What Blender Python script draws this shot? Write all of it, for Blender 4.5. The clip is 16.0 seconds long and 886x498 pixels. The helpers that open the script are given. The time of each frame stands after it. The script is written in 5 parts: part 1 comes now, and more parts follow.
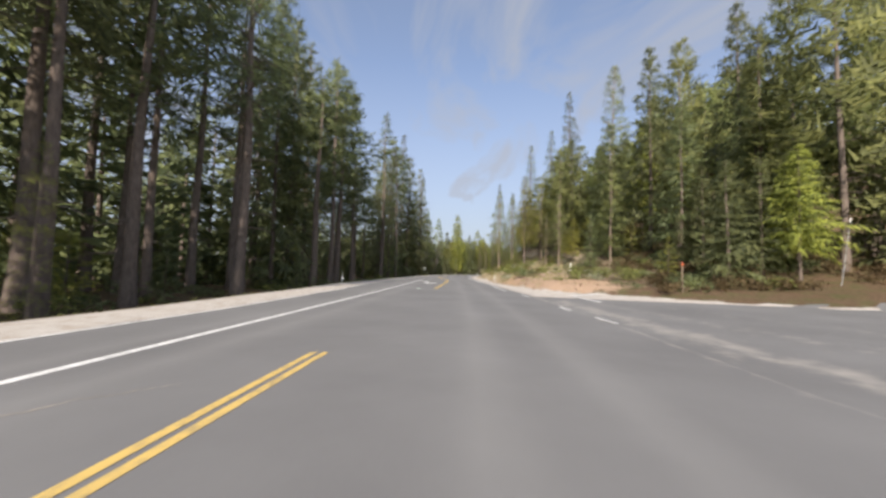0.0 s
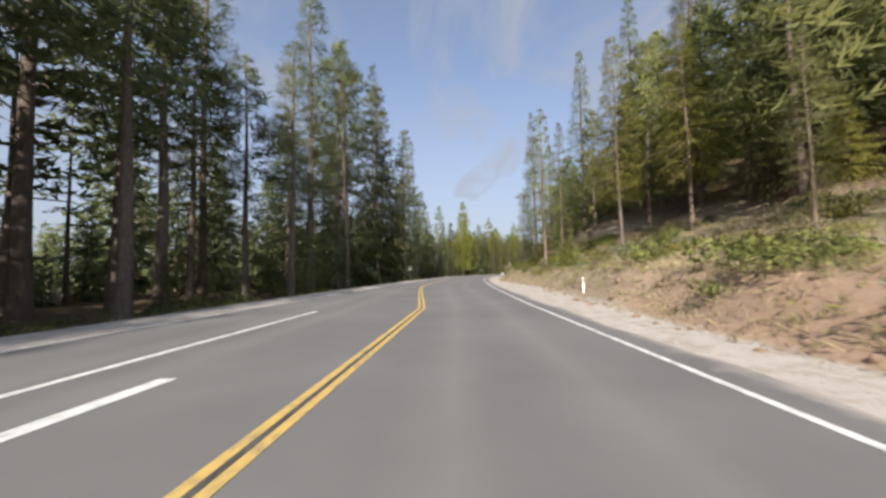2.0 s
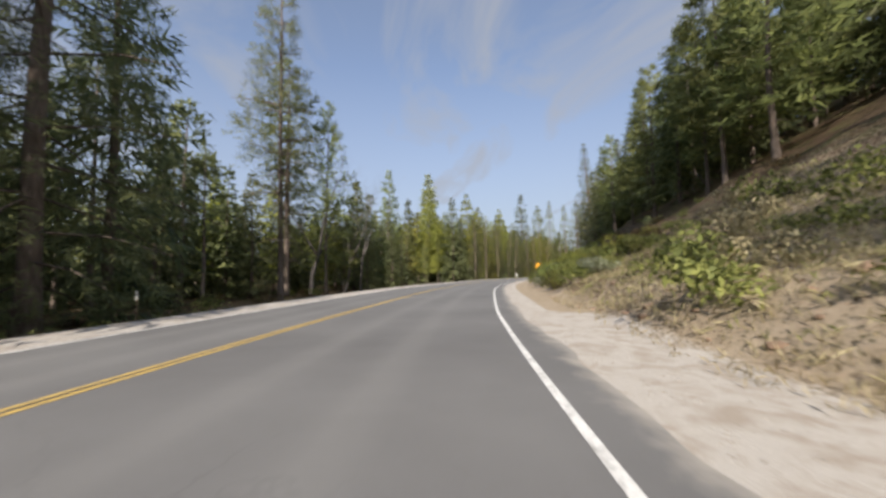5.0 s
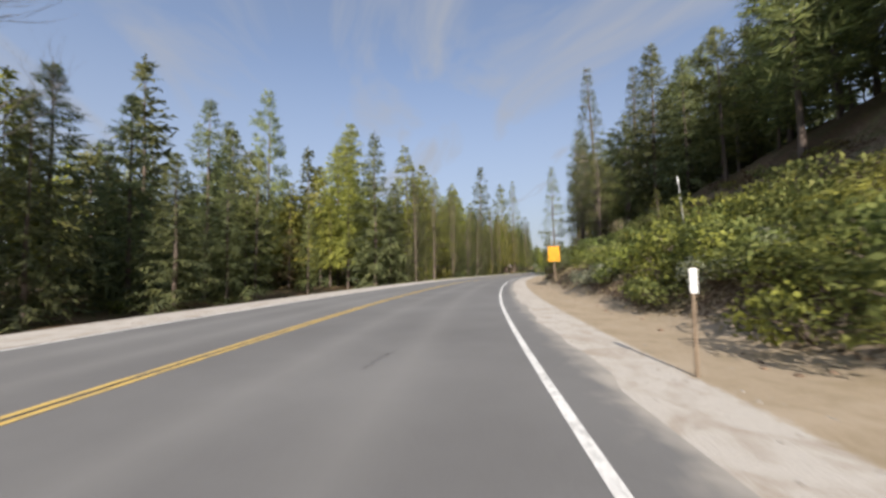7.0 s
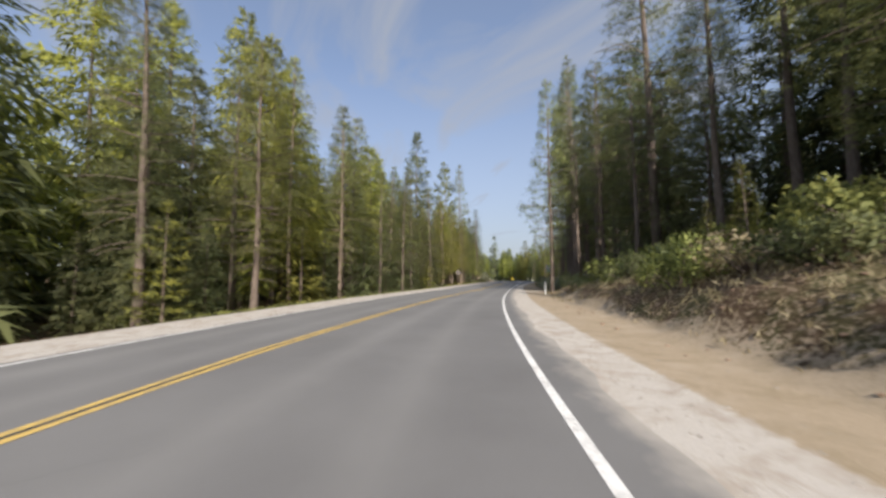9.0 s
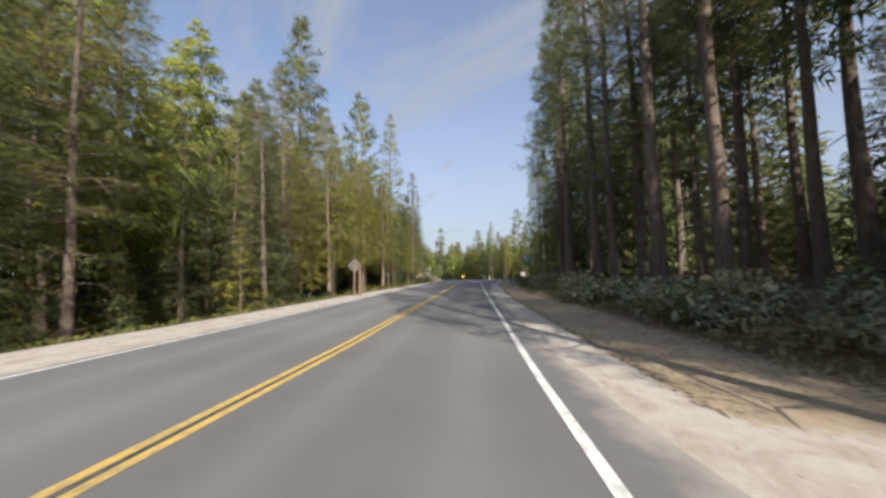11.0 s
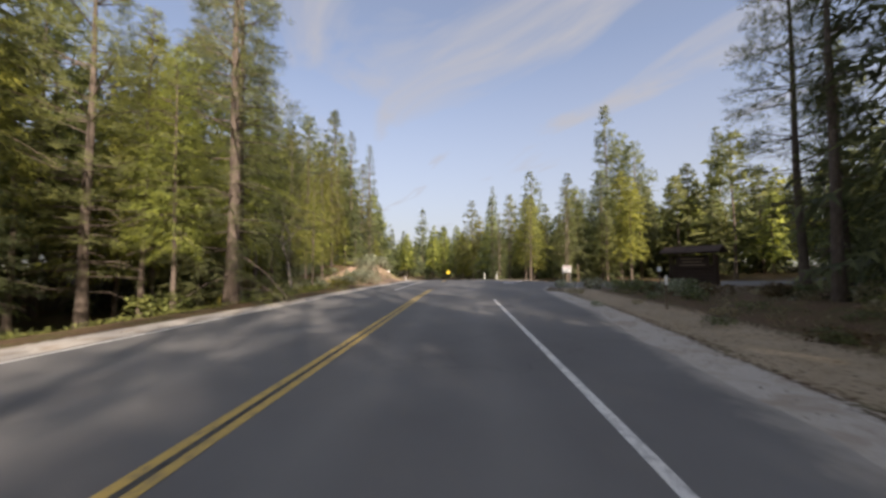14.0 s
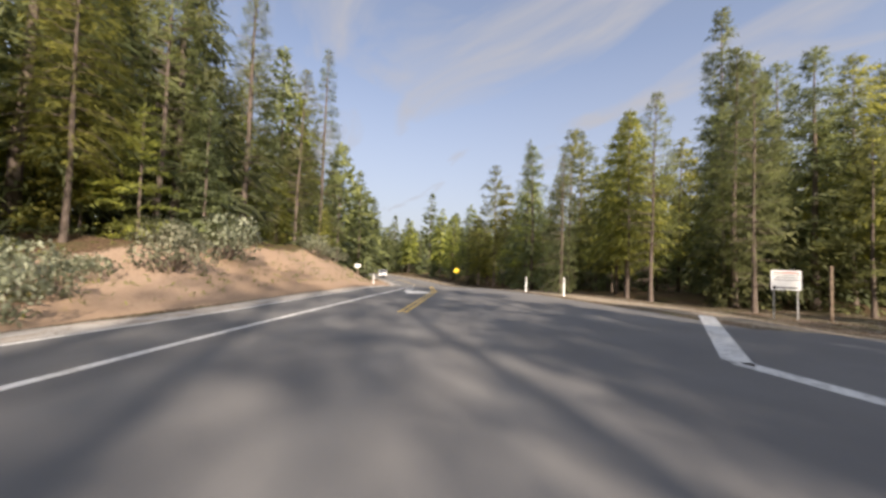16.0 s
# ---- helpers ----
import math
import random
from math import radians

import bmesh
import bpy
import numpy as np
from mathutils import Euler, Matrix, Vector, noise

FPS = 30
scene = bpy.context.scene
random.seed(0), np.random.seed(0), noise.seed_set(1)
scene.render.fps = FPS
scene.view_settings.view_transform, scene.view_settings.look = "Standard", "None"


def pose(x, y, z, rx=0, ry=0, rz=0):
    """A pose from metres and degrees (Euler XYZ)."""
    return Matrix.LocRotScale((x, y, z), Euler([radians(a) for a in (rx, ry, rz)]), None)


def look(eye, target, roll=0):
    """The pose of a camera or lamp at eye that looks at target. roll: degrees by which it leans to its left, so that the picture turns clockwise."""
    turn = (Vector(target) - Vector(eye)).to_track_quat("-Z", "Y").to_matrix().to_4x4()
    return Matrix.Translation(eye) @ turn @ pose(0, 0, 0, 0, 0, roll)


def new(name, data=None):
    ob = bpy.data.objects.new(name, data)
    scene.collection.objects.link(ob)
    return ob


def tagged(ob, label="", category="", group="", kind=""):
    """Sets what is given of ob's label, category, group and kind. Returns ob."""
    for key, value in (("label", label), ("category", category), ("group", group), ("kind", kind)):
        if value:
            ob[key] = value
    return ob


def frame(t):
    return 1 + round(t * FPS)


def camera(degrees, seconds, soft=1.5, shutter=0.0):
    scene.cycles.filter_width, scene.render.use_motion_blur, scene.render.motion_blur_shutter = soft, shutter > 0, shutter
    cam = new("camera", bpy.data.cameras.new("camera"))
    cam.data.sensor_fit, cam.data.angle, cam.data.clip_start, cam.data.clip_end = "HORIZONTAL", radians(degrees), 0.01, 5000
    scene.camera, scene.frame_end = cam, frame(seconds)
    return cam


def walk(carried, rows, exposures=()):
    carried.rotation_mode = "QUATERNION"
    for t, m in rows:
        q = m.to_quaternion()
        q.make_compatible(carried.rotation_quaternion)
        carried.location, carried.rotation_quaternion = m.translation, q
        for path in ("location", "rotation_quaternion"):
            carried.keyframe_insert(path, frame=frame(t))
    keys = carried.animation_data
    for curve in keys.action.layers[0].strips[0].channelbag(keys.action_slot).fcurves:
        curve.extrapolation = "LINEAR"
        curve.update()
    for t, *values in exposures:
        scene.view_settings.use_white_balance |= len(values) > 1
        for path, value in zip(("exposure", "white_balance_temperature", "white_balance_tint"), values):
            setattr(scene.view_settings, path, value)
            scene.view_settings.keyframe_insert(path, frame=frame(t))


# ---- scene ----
cam = camera(101.0, 16.0, soft=2.9, shutter=0.12)
PATH = [
    (0.0, 0.00, 0.00, 1.52, 93.44, -1.61, -0.72),
    (0.5, 0.81, 11.17, 1.52, 93.34, -0.62, -0.30),
    (1.0, 1.51, 22.08, 1.48, 93.67, 1.16, 0.28),
    (1.5, 2.12, 32.78, 1.49, 93.95, 0.91, 0.63),
    (2.0, 2.66, 43.36, 1.48, 93.56, 1.21, 0.68),
    (2.5, 3.22, 53.86, 1.51, 93.94, 2.13, 0.55),
    (3.0, 3.89, 64.14, 1.51, 93.80, 1.10, -0.32),
    (3.5, 4.64, 74.18, 1.50, 93.67, 1.20, -0.85),
    (4.0, 5.48, 83.99, 1.47, 93.51, 1.40, -1.29),
    (4.2, 5.84, 87.90, 1.51, 93.70, 1.35, -1.63),
    (5.0, 7.59, 103.61, 1.50, 93.98, 1.00, -3.78),
    (5.7, 9.70, 117.52, 1.50, 93.64, 1.10, -6.02),
    (6.3, 12.00, 129.55, 1.50, 93.22, 1.30, -8.08),
    (6.5, 12.86, 133.57, 1.53, 93.15, 1.20, -8.93),
    (7.0, 15.24, 143.57, 1.48, 93.26, 0.91, -11.66),
    (7.5, 18.06, 153.21, 1.48, 93.46, 0.28, -14.16),
    (8.0, 21.24, 162.38, 1.50, 93.57, 0.03, -16.65),
    (8.5, 24.65, 171.09, 1.48, 93.85, 0.10, -18.78),
    (9.0, 28.33, 179.60, 1.51, 94.43, 0.25, -20.92),
    (9.2, 29.86, 182.93, 1.52, 94.60, 0.12, -21.54),
    (9.9, 35.75, 194.34, 1.50, 94.61, 0.17, -25.45),
    (10.6, 42.36, 205.37, 1.50, 94.35, 0.48, -28.67),
    (11.3, 49.31, 216.17, 1.50, 93.68, 1.40, -29.19),
    (11.5, 51.30, 219.24, 1.50, 93.33, 1.55, -29.20),
    (12.0, 56.27, 226.89, 1.49, 93.27, 1.64, -29.60),
    (12.5, 61.20, 234.37, 1.48, 92.93, 0.94, -29.90),
    (13.0, 66.00, 241.59, 1.51, 92.96, 0.44, -30.25),
    (13.5, 70.72, 248.57, 1.52, 93.10, 0.65, -30.66),
    (14.0, 75.43, 255.44, 1.51, 93.15, 0.54, -30.73),
    (14.5, 80.13, 262.28, 1.51, 93.23, -0.33, -30.60),
    (15.0, 84.68, 269.00, 1.51, 92.93, -0.65, -30.10),
    (15.5, 88.89, 275.43, 1.50, 93.03, -1.02, -29.03),
    (16.0, 92.81, 281.62, 1.45, 92.61, -2.04, -28.46),
]

walk(cam, [(t, pose(*p)) for t, *p in PATH], [(0.0, 1.12, 6500, 14), (6.0, 0.96, 6480, 13), (9.5, 1.0, 6450, 13), (12.5, 1.22, 6750, 15), (14.5, 1.2, 7150, 18), (16.0, 1.22, 7100, 17)])

# ---- light ----
SUN_AZ, SUN_EL = 191.0, 32.0          # clockwise from the first heading (+y), and height, degrees
world = bpy.data.worlds.new("sky")
scene.world = world
world.use_nodes = True


def build_sky():
    nt = world.node_tree
    nt.nodes.clear()
    out = nt.nodes.new("ShaderNodeOutputWorld")
    bg = nt.nodes.new("ShaderNodeBackground")
    sky = nt.nodes.new("ShaderNodeTexSky")
    sky.sky_type = "NISHITA"
    sky.sun_disc = False
    sky.sun_elevation, sky.sun_rotation = radians(SUN_EL), radians(SUN_AZ)
    sky.altitude, sky.air_density, sky.dust_density, sky.ozone_density = 1200, 1.0, 0.4, 1.2
    co = nt.nodes.new("ShaderNodeTexCoord")
    sep = nt.nodes.new("ShaderNodeSeparateXYZ")
    nt.links.new(co.outputs["Generated"], sep.inputs[0])
    up = nt.nodes.new("ShaderNodeMath"); up.operation = "ADD"; up.inputs[1].default_value = 0.12
    nt.links.new(sep.outputs[2], up.inputs[0])
    px = nt.nodes.new("ShaderNodeMath"); px.operation = "DIVIDE"
    py = nt.nodes.new("ShaderNodeMath"); py.operation = "DIVIDE"
    for n, k in ((px, 0), (py, 1)):
        nt.links.new(sep.outputs[k], n.inputs[0])
        nt.links.new(up.outputs[0], n.inputs[1])
    comb = nt.nodes.new("ShaderNodeCombineXYZ")
    nt.links.new(px.outputs[0], comb.inputs[0])
    nt.links.new(py.outputs[0], comb.inputs[1])
    mp = nt.nodes.new("ShaderNodeMapping")
    mp.inputs["Location"].default_value = (1.3, 0.4, 0)
    mp.inputs["Rotation"].default_value = (0, 0, radians(24))
    mp.inputs["Scale"].default_value = (1.5, 0.62, 1)
    nt.links.new(comb.outputs[0], mp.inputs[0])
    big = nt.nodes.new("ShaderNodeTexNoise")
    big.inputs["Scale"].default_value, big.inputs["Detail"].default_value = 1.5, 6.0
    big.inputs["Roughness"].default_value, big.inputs["Distortion"].default_value = 0.55, 0.9
    nt.links.new(mp.outputs[0], big.inputs["Vector"])
    ramp = nt.nodes.new("ShaderNodeValToRGB")
    ramp.color_ramp.elements[0].position, ramp.color_ramp.elements[0].color = 0.40, (0, 0, 0, 1)
    ramp.color_ramp.elements[1].position, ramp.color_ramp.elements[1].color = 0.66, (1, 1, 1, 1)
    nt.links.new(big.outputs[0], ramp.inputs[0])
    amt = nt.nodes.new("ShaderNodeMath"); amt.operation = "MULTIPLY_ADD"; amt.inputs[1].default_value = 0.74; amt.inputs[2].default_value = 0.12
    nt.links.new(ramp.outputs[0], amt.inputs[0])
    # pale haze low over the woods
    low = nt.nodes.new("ShaderNodeMapRange")
    low.inputs["From Min"].default_value, low.inputs["From Max"].default_value = 0.50, 0.04
    low.inputs["To Min"].default_value, low.inputs["To Max"].default_value = 0.25, 0.92
    nt.links.new(sep.outputs[2], low.inputs["Value"])
    top = nt.nodes.new("ShaderNodeMath"); top.operation = "MAXIMUM"
    nt.links.new(amt.outputs[0], top.inputs[0])
    nt.links.new(low.outputs[0], top.inputs[1])
    mix = nt.nodes.new("ShaderNodeMix"); mix.data_type = "RGBA"
    nt.links.new(top.outputs[0], mix.inputs["Factor"])
    nt.links.new(sky.outputs[0], mix.inputs["A"])
    # thin cloud is brighter towards the sun; boosted there, out of view, as fill
    aim = nt.nodes.new("ShaderNodeVectorMath"); aim.operation = "DOT_PRODUCT"
    nt.links.new(co.outputs["Generated"], aim.inputs[0])
    ra, re = radians(SUN_AZ), radians(SUN_EL)
    aim.inputs[1].default_value = (math.sin(ra) * math.cos(re), math.cos(ra) * math.cos(re), math.sin(re))
    glow = nt.nodes.new("ShaderNodeMapRange")
    glow.inputs["From Min"].default_value, glow.inputs["From Max"].default_value = 0.0, 1.0
    glow.inputs["To Min"].default_value, glow.inputs["To Max"].default_value = 1.0, 3.2
    nt.links.new(aim.outputs["Value"], glow.inputs["Value"])
    veil = nt.nodes.new("ShaderNodeVectorMath"); veil.operation = "SCALE"
    veil.inputs[0].default_value = (2.2, 2.36, 2.6)
    nt.links.new(glow.outputs[0], veil.inputs["Scale"])
    nt.links.new(veil.outputs[0], mix.inputs["B"])
    nt.links.new(mix.outputs["Result"], bg.inputs["Color"])
    bg.inputs["Strength"].default_value = 0.098
    nt.links.new(bg.outputs[0], out.inputs[0])


build_sky()
sun_data = bpy.data.lights.new("sun", "SUN")
sun_data.energy, sun_data.angle, sun_data.color = 3.8, radians(0.6), (1.0, 0.93, 0.82)
sun = new("sun", sun_data)
a, e = radians(SUN_AZ), radians(SUN_EL)
sun.matrix_world = look((math.sin(a) * math.cos(e) * 500, math.cos(a) * math.cos(e) * 500, math.sin(e) * 500), (0, 0, 0))

# ---- materials ----
def material(name, rough=0.9, spec=0.2):
    m = bpy.data.materials.new(name)
    m.use_nodes = True
    b = m.node_tree.nodes["Principled BSDF"]
    b.inputs["Roughness"].default_value = rough
    b.inputs["Specular IOR Level"].default_value = spec
    return m, m.node_tree, b


def node(nt, kind, **settings):
    n = nt.nodes.new(kind)
    for key, value in settings.items():
        n.inputs[key].default_value = value
    return n


def noise_tex(nt, vec, scale, detail=4.0, rough=0.55, distort=0.0):
    n = node(nt, "ShaderNodeTexNoise", Scale=scale, Detail=detail, Roughness=rough, Distortion=distort)
    nt.links.new(vec, n.inputs["Vector"])
    return n.outputs[0]


def ramp(nt, fac, *stops):
    n = nt.nodes.new("ShaderNodeValToRGB")
    el = n.color_ramp.elements
    while len(el) < len(stops):
        el.new(0.5)
    for item, (p, c) in zip(el, stops):
        item.position, item.color = p, (*c, 1)
    nt.links.new(fac, n.inputs[0])
    return n.outputs[0]


def grey(v):
    return (v, v, v)


def mix(nt, fac, a, b):
    n = nt.nodes.new("ShaderNodeMix")
    n.data_type = "RGBA"
    for key, val in (("Factor", fac), ("A", a), ("B", b)):
        if isinstance(val, (int, float)):
            n.inputs[key].default_value = val
        elif isinstance(val, tuple):
            n.inputs[key].default_value = (*val, 1)
        else:
            nt.links.new(val, n.inputs[key])
    return n.outputs["Result"]


def math_node(nt, op, a, b=0.0):
    n = nt.nodes.new("ShaderNodeMath")
    n.operation = op
    for k, val in ((0, a), (1, b)):
        if isinstance(val, (int, float)):
            n.inputs[k].default_value = val
        else:
            nt.links.new(val, n.inputs[k])
    return n.outputs[0]


def bump(nt, b, height, strength, distance=0.02):
    n = node(nt, "ShaderNodeBump", Strength=strength, Distance=distance)
    nt.links.new(height, n.inputs["Height"])
    nt.links.new(n.outputs[0], b.inputs["Normal"])


def position(nt):
    return nt.nodes.new("ShaderNodeNewGeometry").outputs["Position"]


def attribute(nt, name):
    n = nt.nodes.new("ShaderNodeAttribute")
    n.attribute_name = name
    return n.outputs["Fac"]


def plain(name, color, rough=0.6, metal=0.0, vary=0.12, scale=6.0, spec=0.3):
    m, nt, b = material(name, rough, spec)
    b.inputs["Metallic"].default_value = metal
    co = nt.nodes.new("ShaderNodeTexCoord").outputs["Object"]
    n = noise_tex(nt, co, scale, 5)
    lo, hi = tuple(c * (1 - vary) for c in color), tuple(min(1, c * (1 + vary)) for c in color)
    nt.links.new(ramp(nt, n, (0.3, lo), (0.7, hi)), b.inputs["Base Color"])
    return m


def make_asphalt():
    m, nt, b = material("asphalt", 0.85, 0.25)
    p = position(nt)
    fine = noise_tex(nt, p, 55, 3, 0.7)
    broad = noise_tex(nt, p, 0.22, 4, 0.6)
    mid = noise_tex(nt, p, 1.7, 5, 0.65)
    c = ramp(nt, broad, (0.3, (0.110, 0.107, 0.105)), (0.7, (0.174, 0.170, 0.165)))
    c = mix(nt, math_node(nt, "MULTIPLY", mid, 0.22), c, (0.10, 0.098, 0.095))
    c = mix(nt, math_node(nt, "MULTIPLY", fine, 0.45), c, (0.21, 0.206, 0.20))
    # wheel tracks and lane centre polish run along the road
    tr = attribute(nt, "track")
    c = mix(nt, math_node(nt, "MULTIPLY", tr, 0.28), c, (0.25, 0.243, 0.23))
    # fine cracks
    v = node(nt, "ShaderNodeTexVoronoi", Scale=0.35)
    v.feature = "DISTANCE_TO_EDGE"
    warp = nt.nodes.new("ShaderNodeVectorMath"); warp.operation = "ADD"
    wn = node(nt, "ShaderNodeTexNoise", Scale=1.3, Detail=4.0)
    nt.links.new(p, wn.inputs["Vector"])
    nt.links.new(p, warp.inputs[0])
    nt.links.new(wn.outputs[1], warp.inputs[1])
    nt.links.new(warp.outputs[0], v.inputs["Vector"])
    crack = ramp(nt, v.outputs[0], (0.0, grey(1)), (0.008, grey(0)))
    keep = ramp(nt, noise_tex(nt, p, 0.09, 2), (0.52, grey(0)), (0.6, grey(0.3)))
    c = mix(nt, math_node(nt, "MULTIPLY", crack, keep), c, (0.05, 0.05, 0.05))
    # gravel dust spread over the ragged rim
    dust = math_node(nt, "ADD", attribute(nt, "rim"), math_node(nt, "MULTIPLY", math_node(nt, "SUBTRACT", mid, 0.5), 1.1))
    c = mix(nt, ramp(nt, dust, (0.42, grey(0)), (0.95, grey(0.9))), c, (0.36, 0.33, 0.29))
    nt.links.new(c, b.inputs["Base Color"])
    bump(nt, b, fine, 0.35, 0.01)
    return m


def make_ground():
    m, nt, b = material("ground", 0.95, 0.1)
    p = position(nt)
    fine = noise_tex(nt, p, 9, 6, 0.7)
    grain = noise_tex(nt, p, 45, 3, 0.7)
    mid = noise_tex(nt, p, 0.9, 5, 0.6)
    broad = noise_tex(nt, p, 0.12, 4)
    duff = ramp(nt, fine, (0.28, (0.035, 0.022, 0.013)), (0.5, (0.10, 0.065, 0.04)), (0.72, (0.21, 0.145, 0.09)))
    moss = ramp(nt, fine, (0.3, (0.03, 0.035, 0.012)), (0.7, (0.13, 0.12, 0.05)))
    duff = mix(nt, ramp(nt, mid, (0.45, grey(0)), (0.62, grey(0.8))), duff, moss)
    red = ramp(nt, fine, (0.25, (0.21, 0.142, 0.10)), (0.5, (0.325, 0.232, 0.166)), (0.75, (0.44, 0.33, 0.245)))
    red = mix(nt, ramp(nt, broad, (0.4, grey(0)), (0.65, grey(0.6))), red, (0.36, 0.24, 0.15))
    dry = ramp(nt, grain, (0.25, (0.19, 0.145, 0.10)), (0.55, (0.36, 0.29, 0.205)), (0.8, (0.50, 0.42, 0.32)))
    patch = noise_tex(nt, p, 1.6, 6, 0.7, 0.6)
    dry = mix(nt, ramp(nt, patch, (0.47, grey(0)), (0.62, grey(0.6))), dry, (0.25, 0.20, 0.13))
    dry = mix(nt, ramp(nt, mid, (0.5, grey(0)), (0.66, grey(0.5))), dry, (0.40, 0.33, 0.25))
    gravel = ramp(nt, grain, (0.2, (0.24, 0.215, 0.185)), (0.5, (0.45, 0.415, 0.37)), (0.8, (0.64, 0.605, 0.56)))
    gravel = mix(nt, ramp(nt, patch, (0.46, grey(0)), (0.64, grey(0.7))), gravel, (0.30, 0.245, 0.19))

    def masked(name, soft=0.5):
        a = attribute(nt, name)
        k = math_node(nt, "ADD", a, math_node(nt, "MULTIPLY", math_node(nt, "SUBTRACT", fine, 0.5), soft))
        return ramp(nt, k, (0.42, grey(0)), (0.58, grey(1)))

    c = mix(nt, masked("dry", 1.3), duff, dry)
    c = mix(nt, masked("red", 1.2), c, red)
    c = mix(nt, masked("gravel", 0.8), c, gravel)
    nt.links.new(c, b.inputs["Base Color"])
    bump(nt, b, math_node(nt, "ADD", fine, math_node(nt, "MULTIPLY", grain, 0.4)), 0.5, 0.03)
    return m


def make_paint(name, color, dark):
    m, nt, b = material(name, 0.7, 0.3)
    p = position(nt)
    wear = noise_tex(nt, p, 14, 6, 0.75)
    spots = noise_tex(nt, p, 2.2, 3, 0.6)
    k = math_node(nt, "ADD", math_node(nt, "MULTIPLY", wear, 0.7), math_node(nt, "MULTIPLY", spots, 0.3))
    nt.links.new(ramp(nt, k, (0.38, dark), (0.53, color)), b.inputs["Base Color"])
    return m


def make_foliage(name, dark, mid, light):
    m, nt, b = material(name, 0.6, 0.25)
    geo = nt.nodes.new("ShaderNodeNewGeometry")
    inf = nt.nodes.new("ShaderNodeObjectInfo")
    isl = geo.outputs["Random Per Island"]
    clump = noise_tex(nt, geo.outputs["Position"], 0.5, 3)
    k = math_node(nt, "ADD", math_node(nt, "MULTIPLY", isl, 0.45), math_node(nt, "MULTIPLY", clump, 0.55))
    c = ramp(nt, k, (0.28, dark), (0.5, mid), (0.72, light))
    hsv = nt.nodes.new("ShaderNodeHueSaturation")
    nt.links.new(c, hsv.inputs["Color"])
    nt.links.new(math_node(nt, "ADD", math_node(nt, "MULTIPLY", inf.outputs["Random"], 0.035), 0.492), hsv.inputs["Hue"])
    nt.links.new(math_node(nt, "ADD", math_node(nt, "MULTIPLY", inf.outputs["Random"], 0.5), 0.95), hsv.inputs["Value"])
    nt.links.new(hsv.outputs[0], b.inputs["Base Color"])
    tr = nt.nodes.new("ShaderNodeBsdfTranslucent")
    nt.links.new(hsv.outputs[0], tr.inputs["Color"])
    mx = node(nt, "ShaderNodeMixShader", Fac=0.5)
    nt.links.new(b.outputs[0], mx.inputs[1])
    nt.links.new(tr.outputs[0], mx.inputs[2])
    nt.links.new(mx.outputs[0], nt.nodes["Material Output"].inputs[0])
    return m


def make_bark(name, dark, light):
    m, nt, b = material(name, 0.95, 0.1)
    co = nt.nodes.new("ShaderNodeTexCoord").outputs["Object"]
    mp = nt.nodes.new("ShaderNodeMapping")
    mp.inputs["Scale"].default_value = (5, 5, 0.9)
    nt.links.new(co, mp.inputs[0])
    n = noise_tex(nt, mp.outputs[0], 2.2, 6, 0.7, 0.4)
    n2 = noise_tex(nt, co, 0.35, 3)
    c = ramp(nt, n, (0.3, dark), (0.68, light))
    c = mix(nt, math_node(nt, "MULTIPLY", n2, 0.5), c, tuple(0.5 * v for v in light))
    nt.links.new(c, b.inputs["Base Color"])
    bump(nt, b, n, 0.8, 0.05)
    return m


ASPHALT = make_asphalt()
GROUND = make_ground()
WHITE = make_paint("white_paint", (0.72, 0.71, 0.68), (0.30, 0.295, 0.28))
YELLOW = make_paint("yellow_paint", (0.58, 0.40, 0.12), (0.28, 0.22, 0.12))
SEAM = make_paint("tar_seam", (0.055, 0.053, 0.05), (0.15, 0.145, 0.14))
SIGN_BACK = plain("sign_back", (0.12, 0.11, 0.10), 0.7, 0.2, 0.25, 4)
SIGN_DULL = plain("dull_sign_back", (0.17, 0.20, 0.18), 0.7, 0.1, 0.15, 4)
TAR = plain("tar", (0.04, 0.04, 0.04), 0.6)
FIR = make_foliage("fir_needles", (0.074, 0.084, 0.044), (0.142, 0.154, 0.070), (0.212, 0.216, 0.088))
PINE = make_foliage("pine_needles", (0.082, 0.090, 0.040), (0.172, 0.182, 0.068), (0.264, 0.264, 0.092))
CEDAR = make_foliage("cedar_sprays", (0.098, 0.102, 0.034), (0.235, 0.236, 0.056), (0.385, 0.362, 0.080))
BRUSH = make_foliage("brush_leaves", (0.095, 0.108, 0.036), (0.21, 0.228, 0.070), (0.35, 0.352, 0.11))
SAGE = make_foliage("sage_leaves", (0.15, 0.16, 0.10), (0.30, 0.31, 0.205), (0.46, 0.46, 0.33))
RUST = make_foliage("rust_needles", (0.05, 0.03, 0.015), (0.13, 0.085, 0.045), (0.22, 0.15, 0.085))
STRAW = make_foliage("straw", (0.17, 0.135, 0.08), (0.33, 0.27, 0.165), (0.48, 0.41, 0.27))
BARK = make_bark("bark", (0.075, 0.058, 0.048), (0.24, 0.19, 0.155))
BARK_PALE = make_bark("pale_bark", (0.10, 0.075, 0.055), (0.34, 0.265, 0.205))
GALV = plain("galvanised", (0.36, 0.36, 0.35), 0.5, 0.6)
WOOD = plain("weathered_wood", (0.20, 0.15, 0.105), 0.9, 0.0, 0.3, 9)
DARKWOOD = plain("stained_wood", (0.055, 0.036, 0.026), 0.85, 0.0, 0.3, 6)
SIGN_WHITE = plain("sign_white", (0.78, 0.78, 0.76), 0.45, 0, 0.04)
